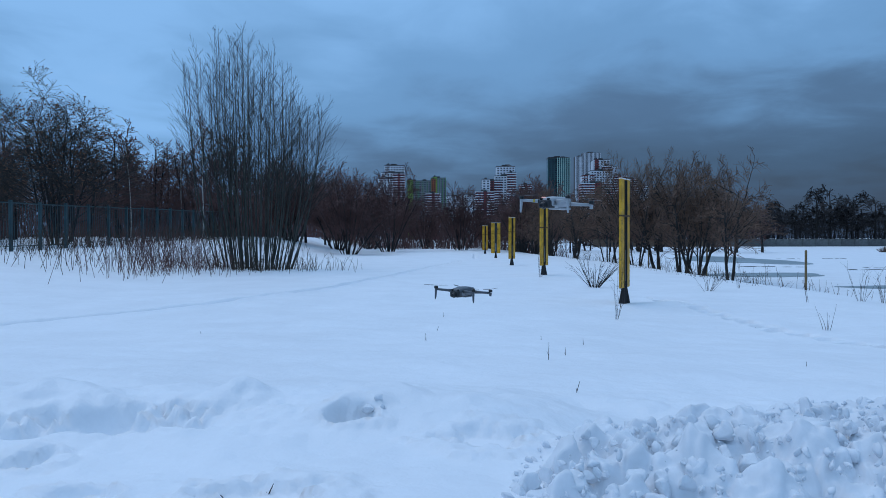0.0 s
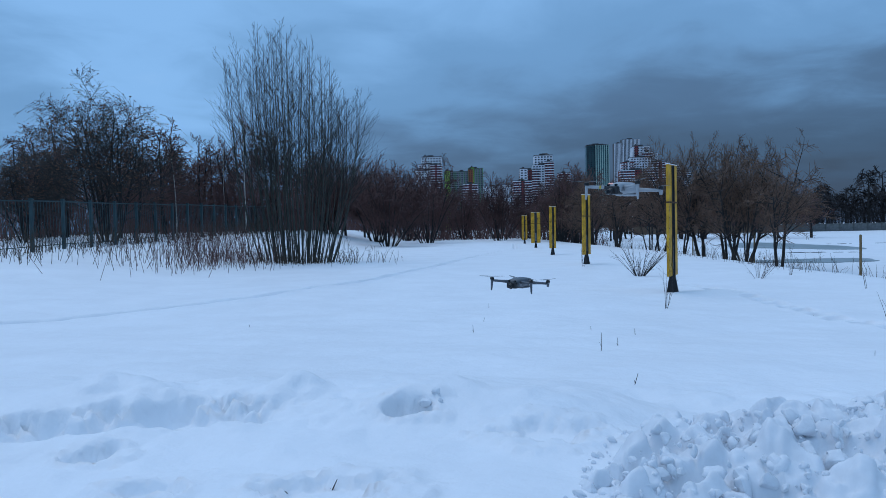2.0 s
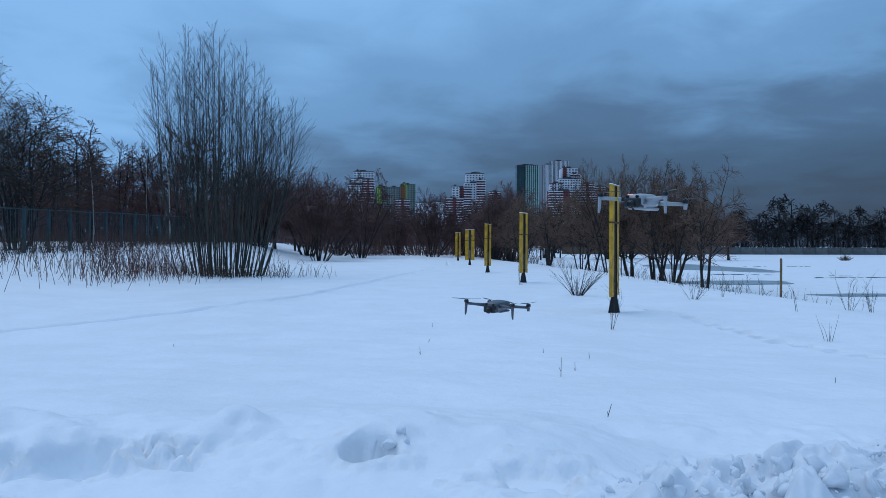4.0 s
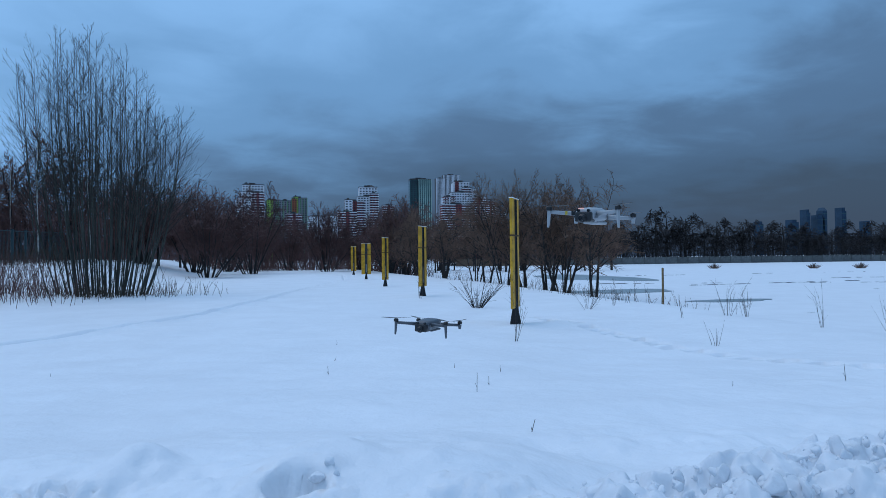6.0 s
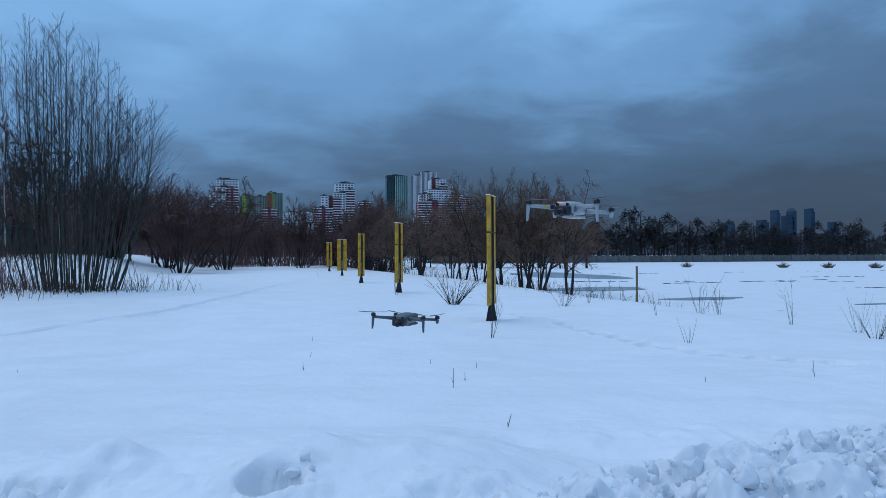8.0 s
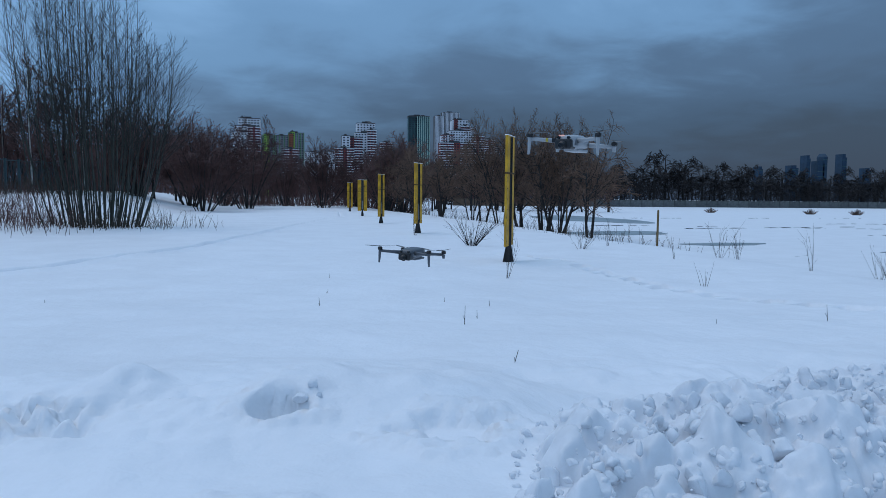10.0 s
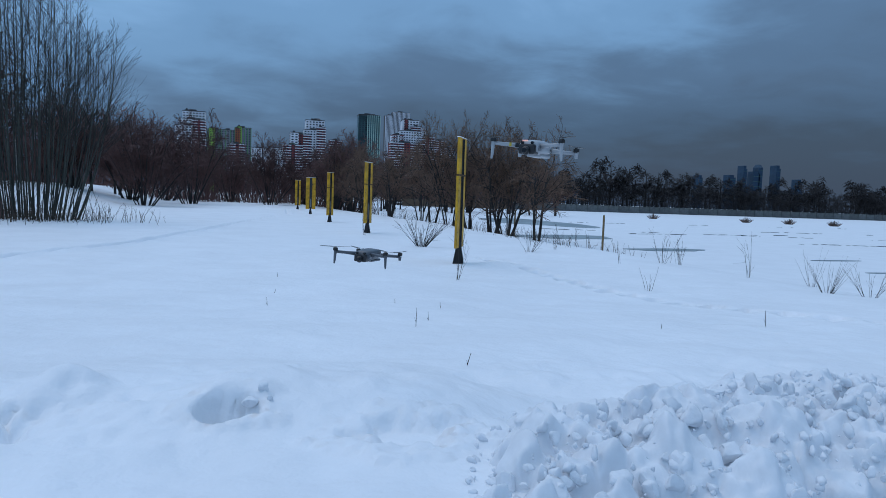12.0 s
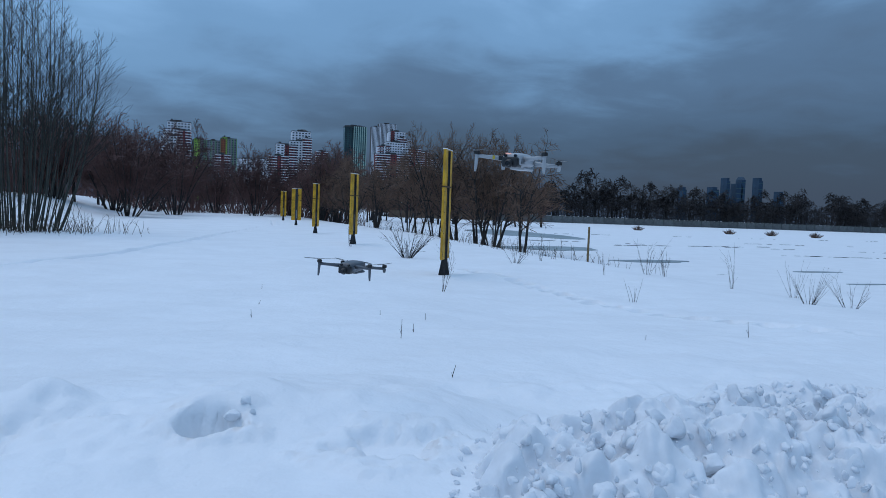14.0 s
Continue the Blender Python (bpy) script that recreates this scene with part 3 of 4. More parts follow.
def limb(geo_list, r, p, d, length, radius, level, spec):
    """One limb as a tapered tube, with its side limbs; spec holds one row per level."""
    s = spec[level]
    n = s["segs"]
    pts, rad, dirs = [p.copy()], [radius], [d.copy()]
    for i in range(n):
        d = (d + wander(r, s["bend"]) + Vector((0, 0, s["rise"]))).normalized()
        p = p + d * (length / n)
        pts.append(p.copy())
        rad.append(max(radius * (1 - (i + 1) / n * (1 - s["tip"])), spec[-1]["least"]))
        dirs.append(d.copy())
    geo_list[s["geo"]].tube(pts, rad, s["sides"], level == 0)
    if level + 1 < len(spec):
        c = spec[level + 1]
        for k in range(c["many"]):
            t = c["from"] + (1 - c["from"]) * ((k + r.random()) / c["many"])
            f = t * n
            i = min(int(f), n - 1)
            q = pts[i].lerp(pts[i + 1], f - i)
            side = dirs[i].orthogonal().normalized()
            side.rotate(Matrix.Rotation(r.uniform(0, 2 * math.pi), 3, dirs[i]))
            a = radians(r.gauss(c["angle"], c["angle"] * 0.2))
            cd = dirs[i] * math.cos(a) + side * math.sin(a)
            cl = length * c["long"] * (1 - c["shrink"] * t) * r.uniform(0.7, 1.25)
            cr = min(rad[i] * 0.75, radius * c["thick"] * (1 - 0.5 * t))
            limb(geo_list, r, q, cd, cl, max(cr, spec[-1]["least"]), level + 1, spec)
    elif len(geo_list) > 2 and r.random() < spec[-1].get("leaf", 0):
        for q in pts[1:]:
            size = r.uniform(0.06, 0.105)
            a, b = wander(r, 1).normalized() * size, wander(r, 1).normalized() * size * 0.6
            o = q + wander(r, 0.05)
            geo_list[2].add([o - a, o - b, o + a, o + b + Vector((0, 0, size * 0.3))], [(0, 1, 2), (0, 2, 3)])


def row(**kw):
    base = dict(segs=4, bend=0.05, rise=0.0, tip=0.3, geo=1, sides=3, many=6, angle=45, long=0.4, shrink=0.5, thick=0.5, least=0.006)
    base["from"] = 0.2
    base.update({("from" if k == "start" else k): v for k, v in kw.items()})
    return base


STEM = [row(segs=4, bend=0.02, tip=0.3, sides=4, geo=0), row(rise=0.09, bend=0.035, segs=4, tip=0.35, sides=3), row(many=4, start=0.15, angle=30, long=0.42, shrink=0.4, thick=0.6, rise=0.06, bend=0.04, segs=2, tip=0.4, least=0.0042)]
ROUND = [row(segs=6, bend=0.07, rise=0.02, tip=0.3, geo=0, sides=7), row(many=12, start=0.24, angle=46, long=0.62, shrink=0.45, thick=0.55, rise=0.07, bend=0.10, segs=6, sides=4, geo=0),
         row(many=9, start=0.15, angle=42, long=0.44, shrink=0.4, thick=0.45, rise=0.05, bend=0.10, segs=3),
         row(many=9, start=0.08, angle=40, long=0.55, shrink=0.3, thick=0.45, rise=0.04, bend=0.10, segs=1, least=0.0088)]
SHRUB = [row(segs=6, bend=0.05, rise=0.012, tip=0.25, geo=0, sides=5), row(many=11, start=0.16, angle=33, long=0.46, shrink=0.5, thick=0.45, rise=0.05, bend=0.08, segs=4),
         row(many=8, start=0.1, angle=33, long=0.44, shrink=0.35, thick=0.5, rise=0.05, bend=0.09, segs=1),
         row(many=4, start=0.1, angle=34, long=0.55, shrink=0.3, thick=0.6, rise=0.03, bend=0.1, segs=1, least=0.0135)]
FAR = [row(segs=6, bend=0.03, rise=0.02, tip=0.2, geo=0, sides=5), row(many=17, start=0.12, angle=34, long=0.40, shrink=0.6, thick=0.32, rise=0.08, bend=0.06, segs=3),
       row(many=7, start=0.1, angle=34, long=0.45, shrink=0.4, thick=0.6, rise=0.07, bend=0.08, segs=1),
       row(many=3, start=0.15, angle=34, long=0.55, shrink=0.3, thick=0.7, rise=0.05, bend=0.08, segs=1, least=0.017)]
FAR_DENSE = [row(segs=6, bend=0.03, rise=0.02, tip=0.15, geo=0, sides=5), row(many=15, start=0.22, angle=50, long=0.44, shrink=0.45, thick=0.4, rise=0.05, bend=0.06, segs=3),
             row(many=8, start=0.15, angle=44, long=0.45, shrink=0.4, thick=0.5, rise=0.03, bend=0.1, segs=2), row(many=5, start=0.1, angle=38, long=0.55, shrink=0.3, thick=0.6, rise=0.04, bend=0.08, segs=1, least=0.046)]


def tree(name, seed, stems, tall, radius, tilt, foot, spec, bark, twigs, label, category, reach, leaf=0.0, group="", dome=0.3):
    """A tree or shrub round its own foot; stems lean outwards by tilt degrees; reach: its width and height."""
    r = random.Random(seed)
    geos = [Geo(), Geo()] + ([Geo()] if leaf else [])
    spec = [dict(s) for s in spec]
    spec[-1]["leaf"] = leaf
    for k in range(stems):
        a = 2 * math.pi * (k + r.random() * 0.7) / stems
        q = r.random() ** 0.8
        p = Vector((math.cos(a) * foot[0] * q, math.sin(a) * foot[1] * q, -0.25))
        lean = radians(tilt * (0.12 + 1.0 * q) * r.uniform(0.7, 1.2)) if stems > 1 else radians(r.uniform(0, tilt))
        d = Vector((math.cos(a) * math.sin(lean), math.sin(a) * math.sin(lean), math.cos(lean)))
        limb(geos, r, p, d, tall * r.uniform(0.8, 1.0) * (1.05 - 0.15 * q), radius * r.uniform(0.7, 1.1), 0, spec)
    tips = np.array([tuple(v) for v in geos[1].v])
    mid = [np.percentile(tips[:, i], 50) for i in (0, 1)]
    kx, ky = (reach[0] / (np.percentile(tips[:, i], 98.5) - np.percentile(tips[:, i], 1.5)) for i in (0, 1))
    top = np.percentile(tips[:, 2], 99.5)

    def shaped(x, y, z):
        """Rounds the crown's shoulders off."""
        out = ((x - mid[0]) * kx) ** 2 + ((y - mid[1]) * ky) ** 2
        return z * (1 - dome * np.minimum(out / (reach[0] / 2) ** 2, 1.3) * np.clip(z / top, 0, 1))

    kz = reach[1] / np.percentile(shaped(tips[:, 0], tips[:, 1], tips[:, 2]), 99.3)
    for g in geos:
        v = np.array([tuple(p) for p in g.v])
        g.v = np.stack([v[:, 0] * kx, v[:, 1] * ky, shaped(v[:, 0], v[:, 1], v[:, 2]) * kz], -1).tolist()
    ob = thing(name, pose(0, 0, 0), label, category, group)
    part("trunk", geos[0], bark, ob)
    part("crown", geos[1], twigs, ob)
    if leaf:
        part("dry_leaves", geos[2], LEAF, ob, "withered brown leaves")
    return ob


def stand(ob, x, y, turn=0.0, size=1.0, sink=0.0, wide=1.0):
    z = float(height(x, y)) - sink
    return Matrix.LocRotScale((x, y, z), Euler((0, 0, turn)), (size * wide, size * wide, size))


def plant(ob, x, y, turn=0.0, size=1.0, sink=0.0, wide=1.0, first=False):
    m = stand(ob, x, y, turn, size, sink, wide)
    if first:
        ob.matrix_basis = m
        return ob
    c = copy_thing(ob, Matrix())
    c.matrix_basis = m
    return c


# the tall clump of slender stems by the fence
def stem_clump(seed, stems, foot):
    """Many slender straight stems that fan out from a narrow foot under one domed outline."""
    r = random.Random(seed)
    geos = [Geo(), Geo()]
    for k in range(stems):
        a, q = 2.39996 * k, math.sqrt((k + 0.5) / stems)
        p = Vector((math.cos(a) * foot[0] * q * r.uniform(0.85, 1.1), math.sin(a) * foot[1] * q, -0.25))
        off = (p.x + 0.55) / 2.4
        tall = (14.0 - 3.9 * max(0, off) ** 1.4 - 4.6 * max(0, -off) ** 1.5 - 1.6 * abs(p.y) / foot[1]) * r.uniform(0.82, 1.0)
        out = Vector((math.cos(a) * 1.75 * q, math.sin(a) * 1.6 * q, 0)) * r.uniform(0.75, 1.15)
        sway = wander(r, 0.12)
        pts, rad, n = [], [], 12
        fat = r.uniform(0.016, 0.04)
        for i in range(n + 1):
            t = i / n
            pts.append(p + out * (1 - (1 - t) ** 1.9) + Vector((sway.x, sway.y, 0)) * math.sin(t * 5 + sway.z * 20) + Vector((0, 0, tall * t)))
            rad.append(fat * (1 - t) ** 0.8 + 0.005)
        geos[0].tube(pts, rad, 5)
        many = r.randint(20, 27)
        for j in range(many):
            t = 0.34 + 0.64 * (j + r.random()) / many
            i = min(int(t * n), n - 1)
            o = pts[i].lerp(pts[i + 1], t * n - i)
            d = (pts[i + 1] - pts[i]).normalized()
            side = Vector((r.gauss(0, 1), r.gauss(0, 1), 0)) + Vector((out.x, out.y, 0)) * 0.25
            ang = radians(r.gauss(40, 8))
            d = d * math.cos(ang) + side.normalized() * math.sin(ang)
            limb(geos, r, o, d, (0.5 + 2.3 * (1 - t) ** 0.8) * (0.7 + 0.5 * q) * r.uniform(0.6, 1.2), max(rad[i] * 0.38, 0.006), 1, STEM)
    ob = thing("tree_clump", pose(0, 0, 0), "dense clump of tall slender bare grey-green stems in snow", "tree")
    part("trunk", geos[0], BARK_GREY, ob)
    part("crown", geos[1], TWIG_GREY, ob)
    return ob


clump = stem_clump(3, 72, (2.2, 1.5))
plant(clump, -10.1, 36.4, first=True)

# the tree with withered leaves behind the fence
oak = tree("leafy_tree", 12, 7, 10.6, 0.11, 21, (0.6, 0.5), ROUND, BARK_DARK, TWIG_GREY, "spreading dark tree with withered brown leaves behind the fence", "tree", (9.8, 11.0), leaf=0.6, dome=0.2)
plant(oak, -24.8, 43.5, first=True, size=0.92, wide=1.02)
plant(oak, -33.5, 48.0, 2.1, 0.66, wide=1.2)

# shrubs across the middle of the field
shrub = tree("shrub_tree", 21, 14, 7.6, 0.07, 34, (0.7, 0.6), SHRUB, BARK_DARK, TWIG_RED, "bare many-stemmed brown shrub tree standing in snow", "tree", (7.8, 8.6), group="bare shrub trees")
shrub_b = tree("shrub_tree", 22, 15, 7.6, 0.07, 36, (0.8, 0.6), SHRUB, BARK_DARK, TWIG_RED, "bare many-stemmed brown shrub tree standing in snow", "tree", (7.8, 8.6), group="bare shrub trees")
plant(shrub, -10.3, 71, first=True, size=0.98)
plant(shrub_b, -7.2, 86, first=True, size=1.22)
for k, (x, y, s) in enumerate(((1.9, 98, 1.08), (-13.5, 84, 1.2), (-3.5, 112, 1.0), (-12, 104, 1.2), (7.5, 108, 0.95), (10.8, 96, 1.15), (14, 104, 1.35), (-18, 78, 1.15), (9.3, 84, 0.95), (-8, 122, 1.1), (2, 126, 0.95), (14, 120, 1.4))):
    plant((shrub, shrub_b)[k % 2], x, y, 1.1 * k, s)

# the row of trees along the pond's edge
edge = tree("pond_tree", 31, 2, 6.4, 0.12, 16, (0.3, 0.3), ROUND, BARK_DARK, TWIG_RUSSET, "bare young tree with russet twigs on the pond bank", "tree", (5.4, 7.4), group="trees along the pond")
edge_b = tree("pond_tree", 32, 3, 6.6, 0.11, 22, (0.5, 0.4), ROUND, BARK_DARK, TWIG_RUSSET, "bare young tree with russet twigs on the pond bank", "tree", (5.6, 7.6), group="trees along the pond")
edge_c = tree("pond_tree", 33, 4, 7.0, 0.10, 26, (0.6, 0.5), ROUND, BARK_DARK, TWIG_RUSSET, "bare young tree with russet twigs on the pond bank", "tree", (6.2, 8.2), group="trees along the pond")
plant(edge, 16.9, 40.6, first=True, size=0.98)
plant(edge_b, 16.5, 45, first=True, size=0.95)
plant(edge_c, 14.6, 52, first=True, size=1.05)
rt = random.Random(5)
for k, (x, y, s) in enumerate(((16.8, 49, 1.0), (16.6, 54, 1.0), (14.6, 57, 1.0), (14.9, 63, 0.98), (12.5, 66, 0.9), (13.6, 71, 0.98), (11.2, 72, 0.86), (12.4, 78, 0.98), (10.0, 80, 0.9), (11.5, 86, 1.05), (9.4, 91, 0.95), (12.0, 95, 1.1), (17.2, 46, 0.9))):
    plant((edge_c, edge_b, edge)[k % 3], x + rt.uniform(-0.3, 0.3), y, rt.uniform(0, 6), s * rt.uniform(0.92, 1.08))

# woods behind the fence and at the end of the field
wood = tree("wood_tree", 41, 2, 12.5, 0.14, 8, (0.6, 0.6), FAR, BARK_DARK, TWIG_RED, "bare dark reddish tree in the wood behind", "tree", (6.5, 11.5), group="trees of the wood")
wood_b = tree("wood_tree", 42, 2, 12.0, 0.12, 14, (0.9, 0.9), FAR, BARK_DARK, TWIG_RED, "bare dark reddish tree in the wood behind", "tree", (6.5, 11.5), group="trees of the wood")
plant(wood, -24, 66, first=True, size=0.95)
plant(wood_b, -29, 62, first=True, size=0.9)
rw = random.Random(8)
for k in range(82):
    if k < 36:
        x = rw.uniform(-52, -15)
        y = 52 + rw.uniform(0, 34) + max(0, x + 30) * 1.0
        s = rw.uniform(0.74, 0.95)
    else:
        x = -44 + 110 * (k - 36) / 45 + rw.uniform(-2, 2)
        y = rw.uniform(135, 165)
        s = rw.uniform(0.84, 0.98) if -12 < x < 16 else rw.uniform(0.98, 1.2)
    plant((wood, wood_b)[k % 2], x, y, rw.uniform(0, 6), s)
birch = tree("birch", 44, 1, 13, 0.10, 4, (0.1, 0.1), FAR, BIRCH, TWIG_RED, "slender white-barked birch in the wood", "tree", (3.4, 11.0), group="birches")
plant(birch, -21.5, 60, first=True, size=0.98)
for x, y in ((-25, 64), (-19.5, 66), (-27, 58), (-23.5, 70)):
    plant(birch, x, y, x, 0.8)

# the far bank's row of trees
far_tree = tree("far_bank_tree", 51, 1, 15, 0.30, 3, (0.2, 0.2), FAR_DENSE, BARK_DARK, TWIG_FAR, "dark bare tree on the far bank of the pond", "tree", (11.0, 16.0), group="trees on the far bank")
far_tree_b = tree("far_bank_tree", 52, 1, 14, 0.28, 4, (0.8, 0.8), FAR_DENSE, BARK_DARK, TWIG_FAR, "dark bare tree on the far bank of the pond", "tree", (11.0, 16.0), group="trees on the far bank")
plant(far_tree_b, 122, 222, first=True, size=1.2)
plant(far_tree_b, 128, 226, 2.0, 1.25)
plant(far_tree_b, 133, 221, 4.0, 1.1)
plant(far_tree, 150, 224, first=True)
for k in range(96):
    x = 46 + 2.95 * k + rw.uniform(-2.5, 2.5)
    plant((far_tree, far_tree_b)[k % 2], x, 216 + rw.uniform(0, 26), rw.uniform(0, 6), rw.uniform(0.68, 1.02), wide=rw.uniform(0.85, 1.25))


# ---- the green railing fence ----
fence = thing("metal_fence", pose(0, 0, 0), "tall dark green metal railing fence on the snowy rise", "fence")
FA, FB = Vector((-21.6, 24.4)), Vector((-21.8, 68.2))
span = (FB - FA).length
bays = 18
turn = math.atan2(FB.y - FA.y, FB.x - FA.x)
step = span / bays
gp = Geo()
gp.box((-0.07, -0.07, -0.3), (0.07, 0.07, 2.55))
gp.box((-0.08, -0.08, 2.55), (0.08, 0.08, 2.58))
post_mesh = gp.mesh("post", FENCE)
gp = Geo()
gp.box((-0.008, -0.008, 0.08), (0.008, 0.008, 2.42))
bar_mesh = gp.mesh("bar", FENCE)
gp = Geo()
gp.box((0, -0.02, 0.25), (step, 0.02, 0.29))
low_mesh = gp.mesh("low_rail", FENCE)
far_bars = Geo()
gp = Geo()
gp.box((0, -0.03, 2.42), (step, 0.03, 2.48))
rail_mesh = gp.mesh("top_rail", FENCE)
for k in range(bays + 1):
    p = FA.lerp(FB, k / bays)
    z = float(height(p.x, p.y))
    q = FA.lerp(FB, (k + 1) / bays)
    slope = math.degrees(math.atan2(float(height(q.x, q.y)) - z, step))
    part("post", post_mesh, FENCE, fence).matrix_basis = pose(p.x, p.y, z, 0, 0, math.degrees(turn))
    if k < bays:
        for name, me in (("low_rail", low_mesh), ("top_rail", rail_mesh)):
            part(name, me, FENCE, fence).matrix_basis = pose(p.x, p.y, z, 0, -slope, math.degrees(turn))
        for j in range(11):
            m = pose(p.x, p.y, z, 0, -slope, math.degrees(turn)) @ pose(0.06 + (step - 0.12) * j / 10, 0, 0)
            if k < 12:
                part("bar", bar_mesh, FENCE, fence).matrix_basis = m
            else:
                far_bars.box((-0.008, -0.008, 0.08), (0.008, 0.008, 2.42), m)
tagged(part("far_bar_rest", far_bars, FENCE, fence), kind="stuff")


# ---- dry stalks, weeds and twigs ----
def stalks(name, seed, spots, label, mat=STALK, low=0.5, high=1.3, lean=0.25, thick=0.008, twig=0.5):
    r = random.Random(seed)
    g = Geo()
    levels = height([s[0] for s in spots], [s[1] for s in spots])
    for (x, y), zz in zip(spots, levels):
        p = Vector((x, y, float(zz) - 0.05))
        d = Vector((r.gauss(0, lean), r.gauss(0, lean), 1)).normalized()
        l = r.uniform(low, high)
        mid = p + d * l * 0.5 + wander(r, 0.03)
        end = p + d * l + wander(r, 0.08)
        g.tube([p, mid, end], [thick, thick * 0.8, thick * 0.4], 3, False)
        if r.random() < twig:
            for _ in range(2):
                q = mid.lerp(end, r.random())
                e = q + (d + wander(r, 0.5)).normalized() * l * 0.3
                g.tube([q, e], [thick * 0.6, thick * 0.3], 3, False)
    return tagged(new(name, g.mesh(name, mat)), label, "weeds", kind="stuff")


rg = random.Random(4)
spots = []
while len(spots) < 1000:
    u = rg.random()
    p = FA.lerp(FB, 0.02 + 0.86 * u)
    off = abs(rg.gauss(0, 4.6)) - 0.4
    x = p.x + off
    if x < -8.6 and rg.random() < (1.0 if off < 4 else 0.7):
        spots.append((x, p.y + rg.uniform(-0.8, 0.8)))
stalks("dry_weeds", 1, spots, "dry brown weed stalks poking through snow by the fence", low=0.4, high=1.5, thick=0.013)
spots = [(-9.6 + rg.gauss(0, 2.2), 35.2 + rg.gauss(0, 1.1)) for _ in range(420)]
stalks("dry_grass", 2, spots, "pale dry grass round the foot of the tree clump", low=0.3, high=0.9, thick=0.010)
spots = [(rg.gauss(-12.9, 1.3), rg.gauss(31.5, 2.6)) for _ in range(460)]
stalks("dry_weeds", 3, spots, "thin bare saplings and weeds below the fence", mat=TWIG_RED, low=0.6, high=2.1, thick=0.010, lean=0.28)
spots = [(rg.uniform(-46, -17.5), rg.uniform(50, 92)) for _ in range(3000)] + [(rg.uniform(-30, 19), rg.uniform(104, 134)) for _ in range(2600)]
stalks("undergrowth", 6, [(x, y) for x, y in spots if x < -36 or y > 100 or (y > 62 and x < -19)], "dense dark undergrowth of bare stems below the wood", mat=TWIG_RED, low=1.2, high=5.6, thick=0.03, lean=0.22, twig=1.0)
stalks("undergrowth", 7, [(rg.uniform(46, 330), rg.uniform(213, 240)) for _ in range(4200)], "dark bare scrub behind the far bank fence", mat=TWIG_FAR, low=3.0, high=10.0, thick=0.075, lean=0.25, twig=1.0)
spots = [(10.6 + abs(rg.gauss(0, 3)), rg.uniform(24, 62)) for _ in range(420)]
stalks("dry_reeds", 5, spots, "thin dry reeds along the pond bank", low=0.2, high=0.8, thick=0.008)


def bush(x, y, seed, many, tall, spread, label, thick=0.009, forks=2):
    """A small bare shrub or weed with its own foot in the snow."""
    r = random.Random(seed)
    ob = thing("bare_bush", pose(*at(x, y)), label, "bush")
    for k in range(many):
        a = r.uniform(0, 2 * math.pi)
        l = tall * r.uniform(0.6, 1.05)
        t = spread * math.sqrt(r.random())
        d = Vector((math.cos(a) * t, math.sin(a) * t, 1)).normalized()
        p = Vector((math.cos(a) * 0.12 * spread, math.sin(a) * 0.12 * spread, -0.06))
        g = Geo()
        pts = [p]
        for i in range(4):
            d = (d + wander(r, 0.06)).normalized()
            pts.append(pts[-1] + d * l / 4)
        g.tube(pts, [thick * (1 - 0.18 * i) for i in range(5)], 4, False)
        for _ in range(forks):
            i = r.randrange(1, 4)
            q = pts[i].lerp(pts[i + 1], r.random())
            e = q + (d + wander(r, 0.35)).normalized() * l * r.uniform(0.2, 0.4)
            g.tube([q, e], [thick * 0.55, thick * 0.25], 3, False)
        part("stem", g, BARK_DARK, ob)
    return ob


bush(5.2, 24.2, 1, 34, 1.25, 1.0, "spreading bare bush of thin stems between two pylons", 0.010)
bush(3.55, 14.7, 2, 6, 1.15, 0.35, "thin bare sapling before the first pylon", 0.0042, 4)
bush(4.0, 29.0, 3, 5, 1.1, 0.4, "thin dry stems beside a pylon", 0.0055, 3)
bush(8.2, 21.8, 4, 12, 0.95, 0.9, "low bare bush with arching twigs", 0.0055, 3)
bush(9.6, 22.8, 5, 5, 0.9, 0.4, "thin upright bare twigs in snow", 0.005, 4)
bush(7.1, 13.3, 6, 5, 0.62, 0.45, "short dry stems in snow near footprints", 0.005, 0)
bush(11.0, 18.6, 7, 7, 1.0, 0.5, "dry branching weed on the bank crest", 0.0055, 5)
bush(11.5, 18.4, 8, 6, 0.75, 0.5, "dry branching weed on the bank crest", 0.0055, 5)
bush(9.5, 18.4, 9, 3, 0.7, 0.25, "few tall dry stems on the bank crest", 0.0055, 1)
bush(11.2, 15.3, 10, 5, 1.05, 0.4, "dry branching weed on the bank crest", 0.0055, 2)
bush(11.9, 14.1, 11, 9, 0.95, 0.5, "tuft of tall arching dry reeds on the bank crest", 0.0042, 0)
bush(11.1, 12.9, 12, 24, 0.95, 0.65, "tuft of tall arching dry reeds on the bank crest", 0.0042, 0)
bush(11.9, 12.6, 13, 16, 0.75, 0.8, "fan of dry reeds and fine weed", 0.0042, 2)
bush(12.6, 11.6, 14, 12, 0.7, 0.8, "fan of dry reeds and fine weed", 0.0042, 2)


